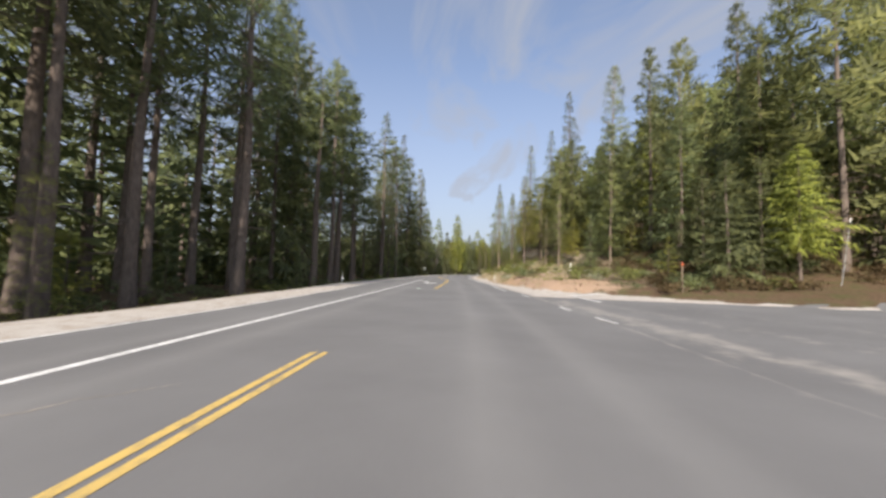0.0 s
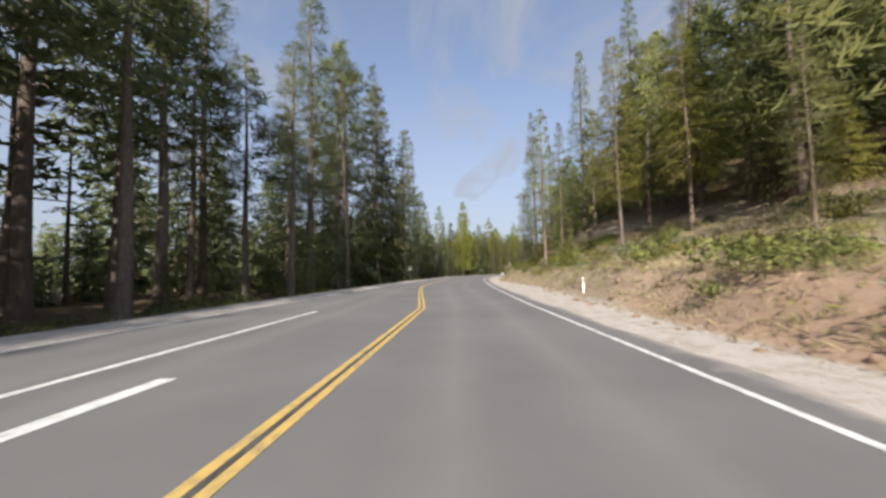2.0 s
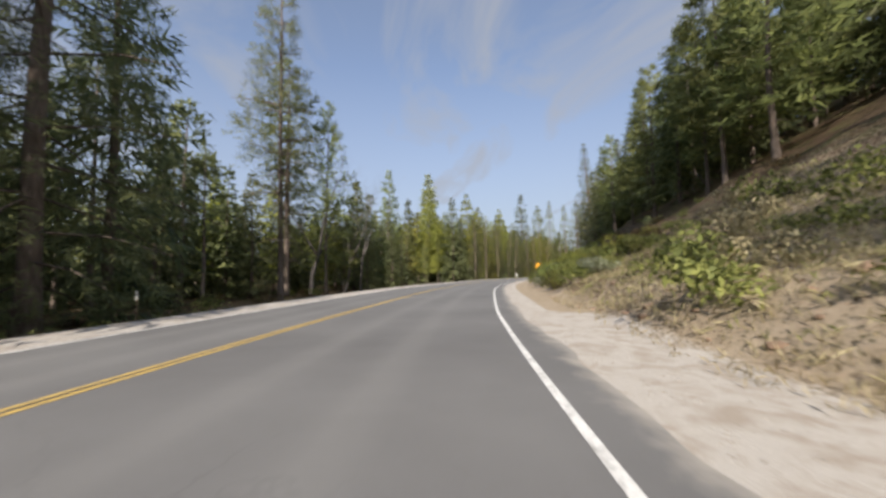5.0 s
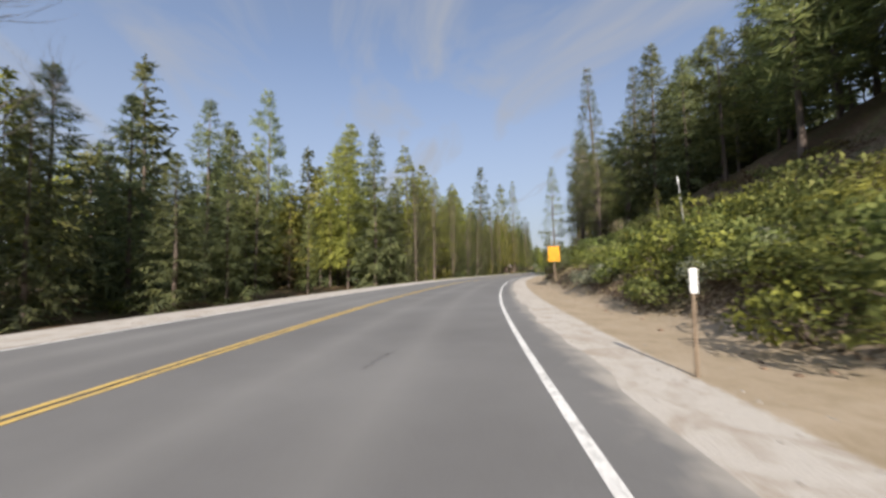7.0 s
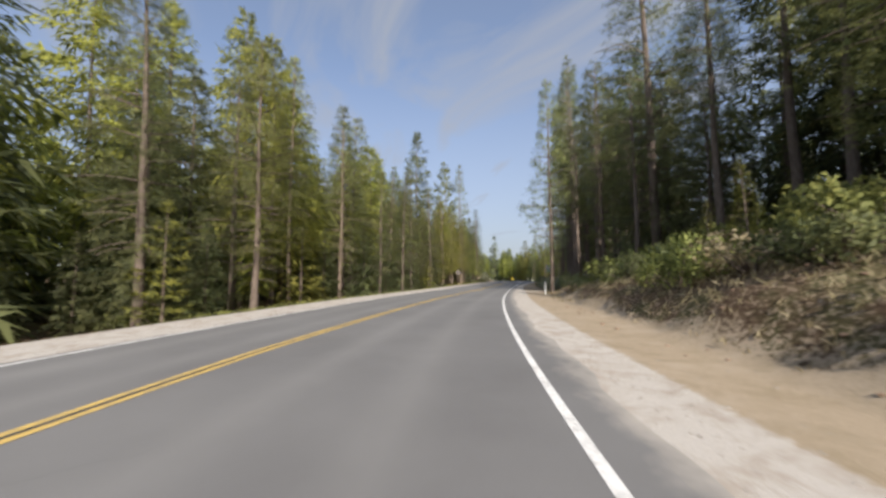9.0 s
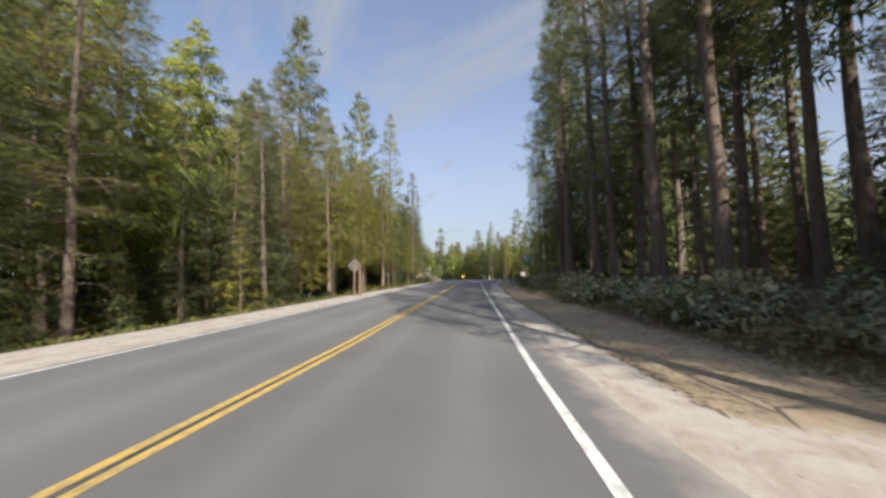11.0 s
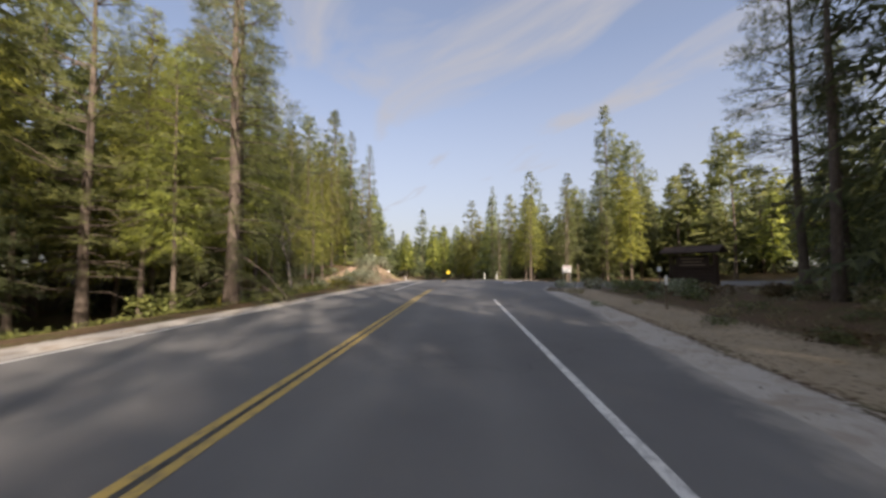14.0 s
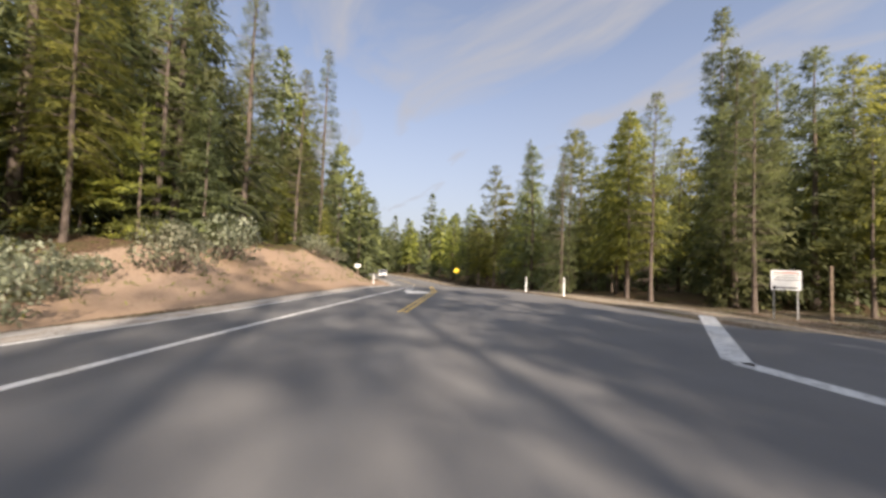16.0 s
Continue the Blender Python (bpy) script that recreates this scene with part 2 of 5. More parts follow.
SIGN_YELLOW = plain("sign_yellow", (0.80, 0.37, 0.012), 0.45, 0, 0.05)
SIGN_LEMON = plain("sign_lemon", (0.82, 0.60, 0.05), 0.45, 0, 0.05)
SIGN_GREEN = plain("sign_green", (0.02, 0.15, 0.085), 0.45, 0, 0.05)
SIGN_BLUE = plain("sign_blue", (0.03, 0.11, 0.33), 0.45, 0, 0.05)
BLACK = plain("black_ink", (0.02, 0.02, 0.02), 0.5, 0, 0.05)
ORANGE = plain("orange_reflector", (0.48, 0.10, 0.04), 0.35, 0, 0.05)
CAR_WHITE = plain("car_paint", (0.75, 0.75, 0.74), 0.25, 0, 0.02, 3, 0.5)
GLASS_DARK = plain("dark_glass", (0.02, 0.025, 0.03), 0.08, 0, 0.05, 3, 0.6)
RUBBER = plain("rubber", (0.025, 0.025, 0.025), 0.8)

# ---- the plan: an alignment along the drive; s runs along it, d to the right ----
ALIGN = [(-20.0, -280.0), (-4.3, -60.0), (0.0, 0.0), (1.5, 22.1), (2.7, 43.4), (3.9, 64.1), (5.8, 87.9), (8.4, 109.5), (12.0, 129.5),
         (15.2, 143.6), (21.2, 162.4), (29.9, 182.9), (39.0, 199.9), (49.3, 216.2), (61.2, 234.4), (70.7, 248.6), (80.1, 262.3),
         (88.9, 275.4), (96.4, 287.3), (103.5, 298.5), (110.8, 311.6), (117.0, 325.5), (122.1, 340.0), (126.1, 355.2), (129.6, 376.7), (146.6, 519.8)]


def sample_alignment():
    p = np.array(ALIGN)
    tan = np.empty_like(p)
    ch = np.linalg.norm(np.diff(p, axis=0), axis=1)
    for i in range(len(p)):
        lo, hi = max(0, i - 1), min(len(p) - 1, i + 1)
        tan[i] = (p[hi] - p[lo]) / np.linalg.norm(p[hi] - p[lo])
    pts = []
    for i in range(len(p) - 1):
        u = np.linspace(0, 1, max(4, int(ch[i] / 1.0)), endpoint=False)[:, None]
        h = (2 * u**3 - 3 * u**2 + 1) * p[i] + (u**3 - 2 * u**2 + u) * tan[i] * ch[i] + (3 * u**2 - 2 * u**3) * p[i + 1] + (u**3 - u**2) * tan[i + 1] * ch[i]
        pts.append(h)
    pts = np.vstack(pts + [p[-1:]])
    s = np.r_[0, np.cumsum(np.linalg.norm(np.diff(pts, axis=0), axis=1))]
    s -= s[np.argmin(np.linalg.norm(pts, axis=1))]
    t = np.gradient(pts, axis=0)
    t /= np.linalg.norm(t, axis=1)[:, None]
    for _ in range(6):
        t[1:-1] = (t[:-2] + 2 * t[1:-1] + t[2:]) / 4
    t /= np.linalg.norm(t, axis=1)[:, None]
    return s, pts, t


AS, AP, AT = sample_alignment()


def plan(s, d):
    """World x, y of alignment coordinates (arrays)."""
    s, d = np.asarray(s, float), np.asarray(d, float)
    e = np.clip(s, AS[0], AS[-1])
    x, y = np.interp(e, AS, AP[:, 0]), np.interp(e, AS, AP[:, 1])
    tx, ty = np.interp(e, AS, AT[:, 0]), np.interp(e, AS, AT[:, 1])
    n = np.hypot(tx, ty)
    tx, ty = tx / n, ty / n
    return x + tx * (s - e) + ty * d, y + ty * (s - e) - tx * d


def locate(x, y):
    """Alignment coordinates of a world place."""
    i = int(np.argmin((AP[:, 0] - x) ** 2 + (AP[:, 1] - y) ** 2))
    vx, vy = x - AP[i, 0], y - AP[i, 1]
    return AS[i] + vx * AT[i, 0] + vy * AT[i, 1], vx * AT[i, 1] - vy * AT[i, 0]


def table(*pairs):
    xs, ys = [p[0] for p in pairs], [p[1] for p in pairs]
    return lambda s: np.interp(s, xs, ys)


def smooth(v):
    v = np.clip(v, 0, 1)
    return v * v * (3 - 2 * v)


left_line = table((-80, -8.3), (0, -8.3), (12, -8.1), (26, -8.7), (36, -9.5), (56, -9.6), (80, -9.4), (95, -9.6), (111, -9.6), (141, -9.5), (157, -9.0), (171, -8.4), (190, -8.0),
                  (210, -7.6), (231, -7.0), (262, -7.3), (279, -7.65), (285, -7.65), (296, -7.6), (305, -7.3), (313, -6.4), (322, -6.0), (500, -6.0))
turn_line = table((-80, -5.6), (0, -5.45), (33, -5.8), (59, -6.0), (299, -5.0), (311, -4.6), (324, -4.0), (360, -4.4))
yellow_line = table((-80, -2.6), (6, -2.5), (30, -2.2), (35, -2.08), (42, -1.93), (54, -1.9), (58, -1.9), (61, -2.3), (68, -3.35), (75, -4.35), (80, -4.95), (90, -5.35), (110, -5.25), (138, -4.9), (146, -4.7), (168, -4.5),
                    (190, -4.35), (208, -3.5), (228, -2.58), (244, -2.3), (262, -2.15), (276, -2.32), (292, -2.5), (301, -2.35), (315, -1.9), (325, -1.85), (331, -2.4), (345, -2.6), (500, -2.6))
right_line = table((-80, 4.8), (12, 4.8), (16, 4.4), (25, 4.12), (31, 3.5), (42, 3.4), (59, 2.55), (64, 2.35), (75, 1.95), (89, 1.6), (98, 1.25), (118, 0.85), (140, 0.98), (165, 1.0), (190, 1.0), (225, 1.0), (233, 1.15), (262, 1.5), (291, 1.35), (340, 1.6), (500, 1.6))
pave_left = lambda s: left_line(s) - 0.35
pave_right = table((-80, 4.6), (-2, 4.9), (28, 5.0), (40, 4.3), (59, 3.4), (75, 2.7), (89, 2.3), (118, 1.7), (140, 1.9), (165, 1.85), (190, 1.75), (232, 1.65), (250, 1.9), (258, 2.4), (270, 2.75), (276, 3.1), (286, 4.5), (293, 5.0), (298.5, 5.8), (303, 7.4), (309, 8.6), (312, 8.6), (318, 6.8), (323, 4.9), (334, 3.2), (500, 2.8))
bank_foot = table((-80, 34), (18, 34), (23, 18), (25, 14.6), (29.7, 11.4), (31, 9.4), (35, 7.3), (39, 6.8), (48, 5.3), (62, 5.5), (76, 5.8), (85, 5.3), (94, 4.2), (112, 4.3), (140, 5.3), (158, 4.9), (170, 4.5), (185, 4.5), (205, 5.0), (232, 5.8), (244, 5.0), (262, 6.2), (280, 9.0), (292, 13), (301, 34), (320, 34), (336, 9), (500, 7))
cut_height = table((-80, 0.2), (24, 0.2), (36, 0.8), (50, 1.0), (62, 1.2), (74, 1.0), (90, 0.7), (112, 0.7), (140, 0.5), (168, 0.7), (185, 0.9), (212, 0.6), (230, 0.25), (245, 0.15), (500, 0.1))
hill_slope = table((-80, 0.02), (22, 0.03), (45, 0.16), (62, 0.30), (78, 0.42), (100, 0.52), (128, 0.57), (162, 0.57), (184, 0.52), (203, 0.38), (220, 0.16), (236, 0.05), (500, 0.02))
left_bank = table((-80, 0), (303, 0), (313, 1.5), (323, 2.9), (335, 3.6), (350, 3.0), (370, 1.6), (390, 0.4), (500, 0))


def grade(s):
    return -2.3 * smooth((np.asarray(s, float) - 318) / 60)


def wobble(x, y, size):
    return np.sin(x / size + 1.3 * np.sin(y / size * 0.7)) * np.cos(y / size * 1.1 + np.sin(x / size * 0.6))


def land(s, d):
    """Height of the ground."""
    s, d = np.asarray(s, float), np.asarray(d, float)
    x, y = plan(s, d)
    rough = 0.5 * wobble(x, y, 3.1) + 0.3 * wobble(x + 40, y, 1.3)
    z = grade(s)
    g = bank_foot(s) + 0.35 * wobble(x, y, 1.7)
    over = np.clip(d - g, 0, None)
    run = np.minimum(over, 75)
    rise = cut_height(s) * smooth(over / 1.5) + hill_slope(s) * (run - np.minimum(run, 14) * (1 - run.clip(0, 14) / 14) * 0.45)
    rise = rise + 0.35 * rough * smooth(over / 5)
    out = np.clip(pave_left(s) - 2.2 - d, 0, None)
    drop = -1.0 * smooth(out / 5) * (1 - smooth((s - 290) / 20)) + 0.35 * rough * smooth(out / 6)
    lb = left_bank(s) * smooth(np.clip(pave_left(s) - 1.3 - d, 0, None) / 7.5) * (0.85 + 0.15 * rough)
    hollow = -0.06 * ((d > pave_left(s) + 0.9) & (d < pave_right(s) - 0.9))
    dip = -0.4 * smooth((d - 9) / 5) * smooth((s - 310) / 7) * (1 - smooth((s - 345) / 30))
    return z + rise + drop + lb + hollow + dip


def build_ground():
    near_s = np.arange(-70, 410, 1.4)
    ss = np.r_[-4000, -1500, -600, -300, -180, -120, -90, near_s, 430, 470, 540, 700, 1200, 2500, 4500]
    dd = np.r_[-4000, -1500, -600, -300, -200, -140, -100, -80, -65, -54, -46, -40, -35, -31, -28, np.arange(-26, -7, 0.7), np.arange(-7, 1.4, 1.4),
               np.arange(1.4, 14, 0.45), np.arange(14, 30, 1.1), 32, 35, 39, 44, 50, 57, 65, 75, 90, 110, 140, 200, 300, 600, 1500, 4000]
    S, D = np.meshgrid(ss, dd, indexing="ij")
    Dn = np.clip(D, -150, 150)
    X, Y = plan(S, Dn)
    # far out the sheet follows a straight chord, so that it never folds
    c0, c1 = np.array([-4.3, -60.0]), np.array([122.0, 340.0])
    u = (c1 - c0) / np.linalg.norm(c1 - c0)
    X = X + (D - Dn) * u[1]
    Y = Y - (D - Dn) * u[0]
    Z = land(S, Dn)
    n, m = S.shape
    verts = np.stack([X, Y, Z], -1).reshape(-1, 3)
    i = np.arange(n * m).reshape(n, m)
    faces = np.stack([i[:-1, :-1], i[:-1, 1:], i[1:, 1:], i[1:, :-1]], -1).reshape(-1, 4)[:, ::-1]
    me = bpy.data.meshes.new("ground")
    me.from_pydata(verts.tolist(), [], faces.tolist())
    over = D - bank_foot(S)
    out = pave_left(S) - D
    right = D - pave_right(S)
    side1 = smooth((S - 18) / 4) * (1 - smooth((S - 27) / 3)) * (D > 3) * (1 - smooth((D - 7.5) / 4))
    side2 = smooth((S - 300) / 2.5) * (1 - smooth((S - 314) / 2.5)) * (D > 3)
    gravel = np.where(right > -0.3, 1 - smooth((over + 1.2) / 2.4), 0) + np.where(out > -0.3, 1 - smooth((out - np.interp(S, [225, 262, 300], [2.2, 1.1, 0.4])) / 0.9), 0)
    gravel = np.where((S > 118) & (S < 222) & (right > 0), gravel * (1 - smooth((right - 0.7) / 0.8)), gravel)
    gravel = np.where((S > 224) & (S < 296) & (right > 0), gravel * (1 - 0.95 * smooth((right - 0.45) / 0.9)), gravel)
    gravel = np.where((S > 296) & (D > 0), gravel * 0.42, gravel)
    gravel = np.maximum(gravel, np.maximum(0.9 * side1, 0.4 * side2) * (D < 60))
    hill = smooth((S - 27) / 6) * (1 - smooth((S - 212) / 25))
    red = hill * smooth((over + 0.8) / 1.2) * (1 - smooth((over - 3.5) / 3)) * np.interp(S, [46, 62], [1.0, 0.34])
    red = np.maximum(red, smooth((S - 246) / 14) * (1 - smooth((S - 303) / 6)) * smooth((right - 1.6) / 2) * (1 - smooth((D - 26) / 8)) * 0.26)
    red = np.maximum(red, smooth((left_bank(S) - 0.15) / 0.8) * smooth((out - 0.7) / 0.8) * (1 - smooth((out - 6) / 2.5)))
    dry = hill * smooth((over + 2.5) / 1.5) * (1 - smooth((over - 10) / 10)) * np.interp(S, [30, 60, 110, 130], [0.38, 0.66, 0.62, 0.4])
    dry = np.maximum(dry, np.where((S > 118) & (S < 224) & (right > 0), smooth((right - 0.2) / 0.8) * (1 - smooth((over + 0.3) / 1.5)), 0))
    dry = np.maximum(dry, np.where((S > 224) & (right > 0), 0.62 * smooth((right - 0.4) / 0.8) * (1 - smooth((right - 2.6) / 2.5)), 0))
    for name, val in (("gravel", gravel), ("red", red), ("dry", dry)):
        at = me.attributes.new(name, "FLOAT", "POINT")
        at.data.foreach_set("value", np.clip(val, 0, 1).reshape(-1).astype(np.float32))
    for f in me.polygons:
        f.use_smooth = True
    me.materials.append(GROUND)
    return tagged(new("ground", me), "forest floor with pale gravel shoulders, red dirt banks and dry litter", "ground", kind="structure")


def ribbon(name, s0, s1, lo, hi, mat, lift, step=1.0, cols=1, parent=None, track=False):
    """A strip of surface between two offsets along the alignment."""
    ss = np.linspace(s0, s1, max(2, int((s1 - s0) / step) + 1))
    f = np.linspace(0, 1, cols + 1)
    S = np.repeat(ss[:, None], cols + 1, 1)
    D = lo(ss)[:, None] * (1 - f) + hi(ss)[:, None] * f
    if track:
        D[:, 0] = D[:, 1] - 0.40 - 0.10 * np.sin(ss * 0.9) - 0.07 * np.sin(ss * 2.3)
        D[:, -1] = D[:, -2] + 0.40 + 0.10 * np.sin(ss * 0.8) + 0.08 * np.sin(ss * 2.1)
    X, Y = plan(S, D)
    Z = grade(S) + lift
    if track:
        Z[:, 0] -= 0.04
        Z[:, -1] -= 0.04
    n, m = S.shape
    i = np.arange(n * m).reshape(n, m)
    faces = np.stack([i[:-1, :-1], i[:-1, 1:], i[1:, 1:], i[1:, :-1]], -1).reshape(-1, 4)[:, ::-1]
    me = bpy.data.meshes.new(name)
    me.from_pydata(np.stack([X, Y, Z], -1).reshape(-1, 3).tolist(), [], faces.tolist())
    if track:
        c1 = (yellow_line(S) + right_line(S)) / 2
        c2 = (yellow_line(S) + left_line(S)) / 2
        tr = np.zeros_like(S)
        for c in (c1, c2):
            for o in (-0.85, 0.85):
                tr = np.maximum(tr, np.exp(-((D - c - o) / 0.33) ** 2))
        rim = np.exp(-np.clip(hi(S) - D, 0, None) / 0.45) + np.exp(-np.clip(D - lo(S), 0, None) / 0.3)
        rim = rim + 0.6 * smooth((D - right_line(S) - 0.1) / 0.7) * smooth((S - 4) / 6) * (1 - smooth((S - 38) / 14))
        for nm, val in (("track", tr), ("rim", np.clip(rim, 0, 1))):
            at = me.attributes.new(nm, "FLOAT", "POINT")
            at.data.foreach_set("value", val.reshape(-1).astype(np.float32))
    me.materials.append(mat)
    ob = new(name, me)
    if parent:
        ob.parent = parent
    return ob


def off(fn, k):
    return lambda s: fn(s) + k


build_ground()
ROAD = tagged(ribbon("road", -70, 440, pave_left, pave_right, ASPHALT, 0.03, 1.0, 40, track=True), "worn grey two-lane asphalt highway with a turn pocket", "road", kind="structure")


def line(name, s0, s1, fn, width, mat, label):
    return tagged(ribbon(name, s0, s1, off(fn, -width / 2), off(fn, width / 2), mat, 0.036, 0.7), label, "road marking", kind="structure")


line("edge_line", -70, 440, left_line, 0.12, WHITE, "thin white painted edge line on asphalt")
for k0, k1 in ((11.8, 13.3), (15.5, 16.9), (23.4, 25.6)):
    line("edge_line", k0, k1, right_line, 0.12, WHITE, "worn broken white edge line by the side road")
line("edge_line", 30, 290, right_line, 0.12, WHITE, "white painted edge line on asphalt")
line("edge_line", 338, 440, right_line, 0.12, WHITE, "white painted edge line on asphalt")
line("lane_line", -70, 57.5, turn_line, 0.17, WHITE, "white painted turn-pocket line on asphalt")
line("lane_line", 299, 360, turn_line, 0.17, WHITE, "white painted turn-pocket line on asphalt")
for k0, k1 in ((-70, 6.4), (29.8, 299.2), (314.5, 440)):
    for side in (-0.098, 0.098):
        line("centre_line", k0, k1, off(yellow_line, side), 0.115, YELLOW, "double yellow painted centre line on asphalt")
line("centre_seam", 29.8, 299.2, yellow_line, 0.055, SEAM, "black tarred seam between the yellow lines")


# ---- plants ----
def mesh_from(name, verts, faces, mat, smooth_faces=False):
    me = bpy.data.meshes.new(name)
    me.from_pydata(verts.tolist() if hasattr(verts, "tolist") else verts, [], faces.tolist() if hasattr(faces, "tolist") else faces)
    me.materials.append(mat)
    if smooth_faces:
        me.polygons.foreach_set("use_smooth", [True] * len(me.polygons))
    return me


def unit(v):
    return v / np.maximum(np.linalg.norm(v, axis=-1, keepdims=True), 1e-6)


def sprays(rng, centre, axis, length, width):
    """Pointed, bent needle sprays: two triangles each."""
    n = len(centre)
    a = unit(axis)
    b = unit(np.cross(a, rng.normal(size=(n, 3))))
    c = np.cross(a, b)
    L, W = length[:, None], width[:, None]
    root = centre - a * L * 0.5
    tip = centre + a * L * 0.5 - np.array([0, 0, 1.0]) * L * 0.12
    v = np.stack([root, centre + b * W * 0.5 + c * W * 0.15, tip, centre - b * W * 0.5 + c * W * 0.15], 1).reshape(-1, 3)
    i = np.arange(n)[:, None] * 4
    return v, np.vstack([i + [0, 1, 2], i + [0, 2, 3]])


def tube(path, radii, sides=7):
    """A tapered tube along a path."""
    path, radii = np.asarray(path, float), np.asarray(radii, float)
    t = unit(np.gradient(path, axis=0))
    ref = np.where(np.abs(t[:, 2:3]) > 0.9, np.array([[1.0, 0, 0]]), np.array([[0, 0, 1.0]]))
    u = unit(np.cross(t, ref))
    w = np.cross(t, u)
    an = np.linspace(0, 2 * math.pi, sides, endpoint=False)
    ring = path[:, None] + radii[:, None, None] * (np.cos(an)[None, :, None] * u[:, None] + np.sin(an)[None, :, None] * w[:, None])
    n = len(path)
    i = np.arange(n * sides).reshape(n, sides)
    j = np.roll(i, -1, 1)
    f = np.stack([i[:-1], j[:-1], j[1:], i[1:]], -1).reshape(-1, 4)
    return ring.reshape(-1, 3), f


def joined(pieces):
    vs, fs, k = [], [], 0
    for v, f in pieces:
        vs.append(v)
        fs.extend((f + k).tolist())
        k += len(v)
    return np.vstack(vs), fs


def mesh_soft(name, verts, tris, mats, normals, index=None):
    """A mesh of triangles whose shading normals follow the rounded mass that they belong to."""
    me = bpy.data.meshes.new(name)
    n, m = len(verts), len(tris)
    me.vertices.add(n)
    me.vertices.foreach_set("co", np.ascontiguousarray(verts, np.float32).ravel())
    me.loops.add(3 * m)
    me.loops.foreach_set("vertex_index", np.ascontiguousarray(tris, np.int32).ravel())
    me.polygons.add(m)
    me.polygons.foreach_set("loop_start", np.arange(0, 3 * m, 3, dtype=np.int32))
    for mat in mats:
        me.materials.append(mat)
    if index is not None:
        me.polygons.foreach_set("material_index", np.ascontiguousarray(index, np.int32))
    me.update(calc_edges=True)
    me.polygons.foreach_set("use_smooth", np.ones(m, bool))
    me.normals_split_custom_set_from_vertices(np.ascontiguousarray(normals, np.float32))
    return me


def face_out(v, f, outward):
    """Turns the triangles so that they face outward."""
    g = np.cross(v[f[:, 1]] - v[f[:, 0]], v[f[:, 2]] - v[f[:, 0]])
    flip = (g * outward[f].mean(1)).sum(1) < 0
    f = f.copy()
    f[flip] = f[flip][:, ::-1]
    return f


def fronds(rng, root, dirn, length, width, sag, teeth, hang, thick=1.0):
    """Drooping boughs: a bent spine with pointed, hanging side twigs, two for each step along it."""
    n, T = len(root), teeth
    d = unit(dirn)
    up = np.array([0, 0, 1.0])
    b = unit(np.cross(d, up) + rng.normal(0, 0.25, (n, 3)))
    L, W, G = length[:, None], width[:, None], np.asarray(sag).reshape(-1, 1)
    f = np.linspace(0, 1, T + 1)
    spine = root[:, None] + d[:, None] * (L * f)[..., None] - up * (G * L * f ** 2)[..., None]
    tips = []
    for j in range(T):
        fj = min(1.0, (j + 0.9) / T)
        at = root + d * L * fj - up * (G * L * fj ** 2)
        prof = 0.35 + 0.65 * math.sin(math.pi * min(1, 0.18 + 0.75 * fj))
        for side in (-1, 1):
            h = rng.normal(hang, 0.45, (n, 1))
            reach = W * prof * rng.uniform(0.45, 1.25, (n, 1))
            tips.append(at + (side * b * np.cos(h) - up * np.sin(h)) * reach + d * reach * rng.uniform(0.1, 0.7, (n, 1)))
    tips = np.stack(tips, 1)
    heel = spine[:, :-1] + (spine[:, 1:] - spine[:, :-1]) * thick
    v = np.concatenate([spine[:, :-1], heel, tips], 1)
    per = 4 * T
    tri = []
    for j in range(T):
        for k in range(2):
            tri.append((j, T + j, 2 * T + 2 * j + k))
    tri = np.array(tri)
    faces = (np.arange(n)[:, None, None] * per + tri[None]).reshape(-1, 3)
    return v.reshape(-1, 3), faces


# crown outline: share of the full radius at height u of the crown (0 foot, 1 top)
PROFILES = {
    "fir": lambda u: (1 - u) ** 0.80 * np.minimum(1, 0.62 + u * 3),
    "cedar": lambda u: np.minimum(1, (1 - u) ** 0.74 * 1.06) * np.minimum(1, 0.55 + u * 3),
    "pine": lambda u: np.minimum(1, 0.5 + 2.0 * u) * np.minimum(1, (1 - u) ** 0.62 * 1.2),
    "tall": lambda u: np.minimum(1, 0.35 + 1.6 * u) * np.minimum(1, (1 - u) ** 0.6 * 1.35),
    "young": lambda u: (1 - u) ** 0.75 * np.minimum(1, 0.6 + u * 2.5),
}
#          crown foot, radius, whorls, boughs in a whorl, lift low, lift high, sag, hang, gaps
SHAPES = {
    "fir": (0.04, 0.182, 38, 7, -0.22, 0.50, 0.16, 0.45, 0.06),
    "cedar": (0.25, 0.178, 36, 7, -0.30, 0.55, 0.30, 0.75, 0.07),
    "pine": (0.17, 0.160, 32, 7, -0.15, 0.65, 0.10, 0.05, 0.16),
    "tall": (0.42, 0.115, 30, 6, -0.25, 0.55, 0.12, 0.20, 0.34),
    "young": (0.04, 0.24, 16, 7, 0.00, 0.80, 0.08, 0.10, 0.05),
}
FOLIAGE = {"fir": FIR, "cedar": CEDAR, "pine": PINE, "tall": FIR, "young": CEDAR}
MESHES = {}
RAW = {}


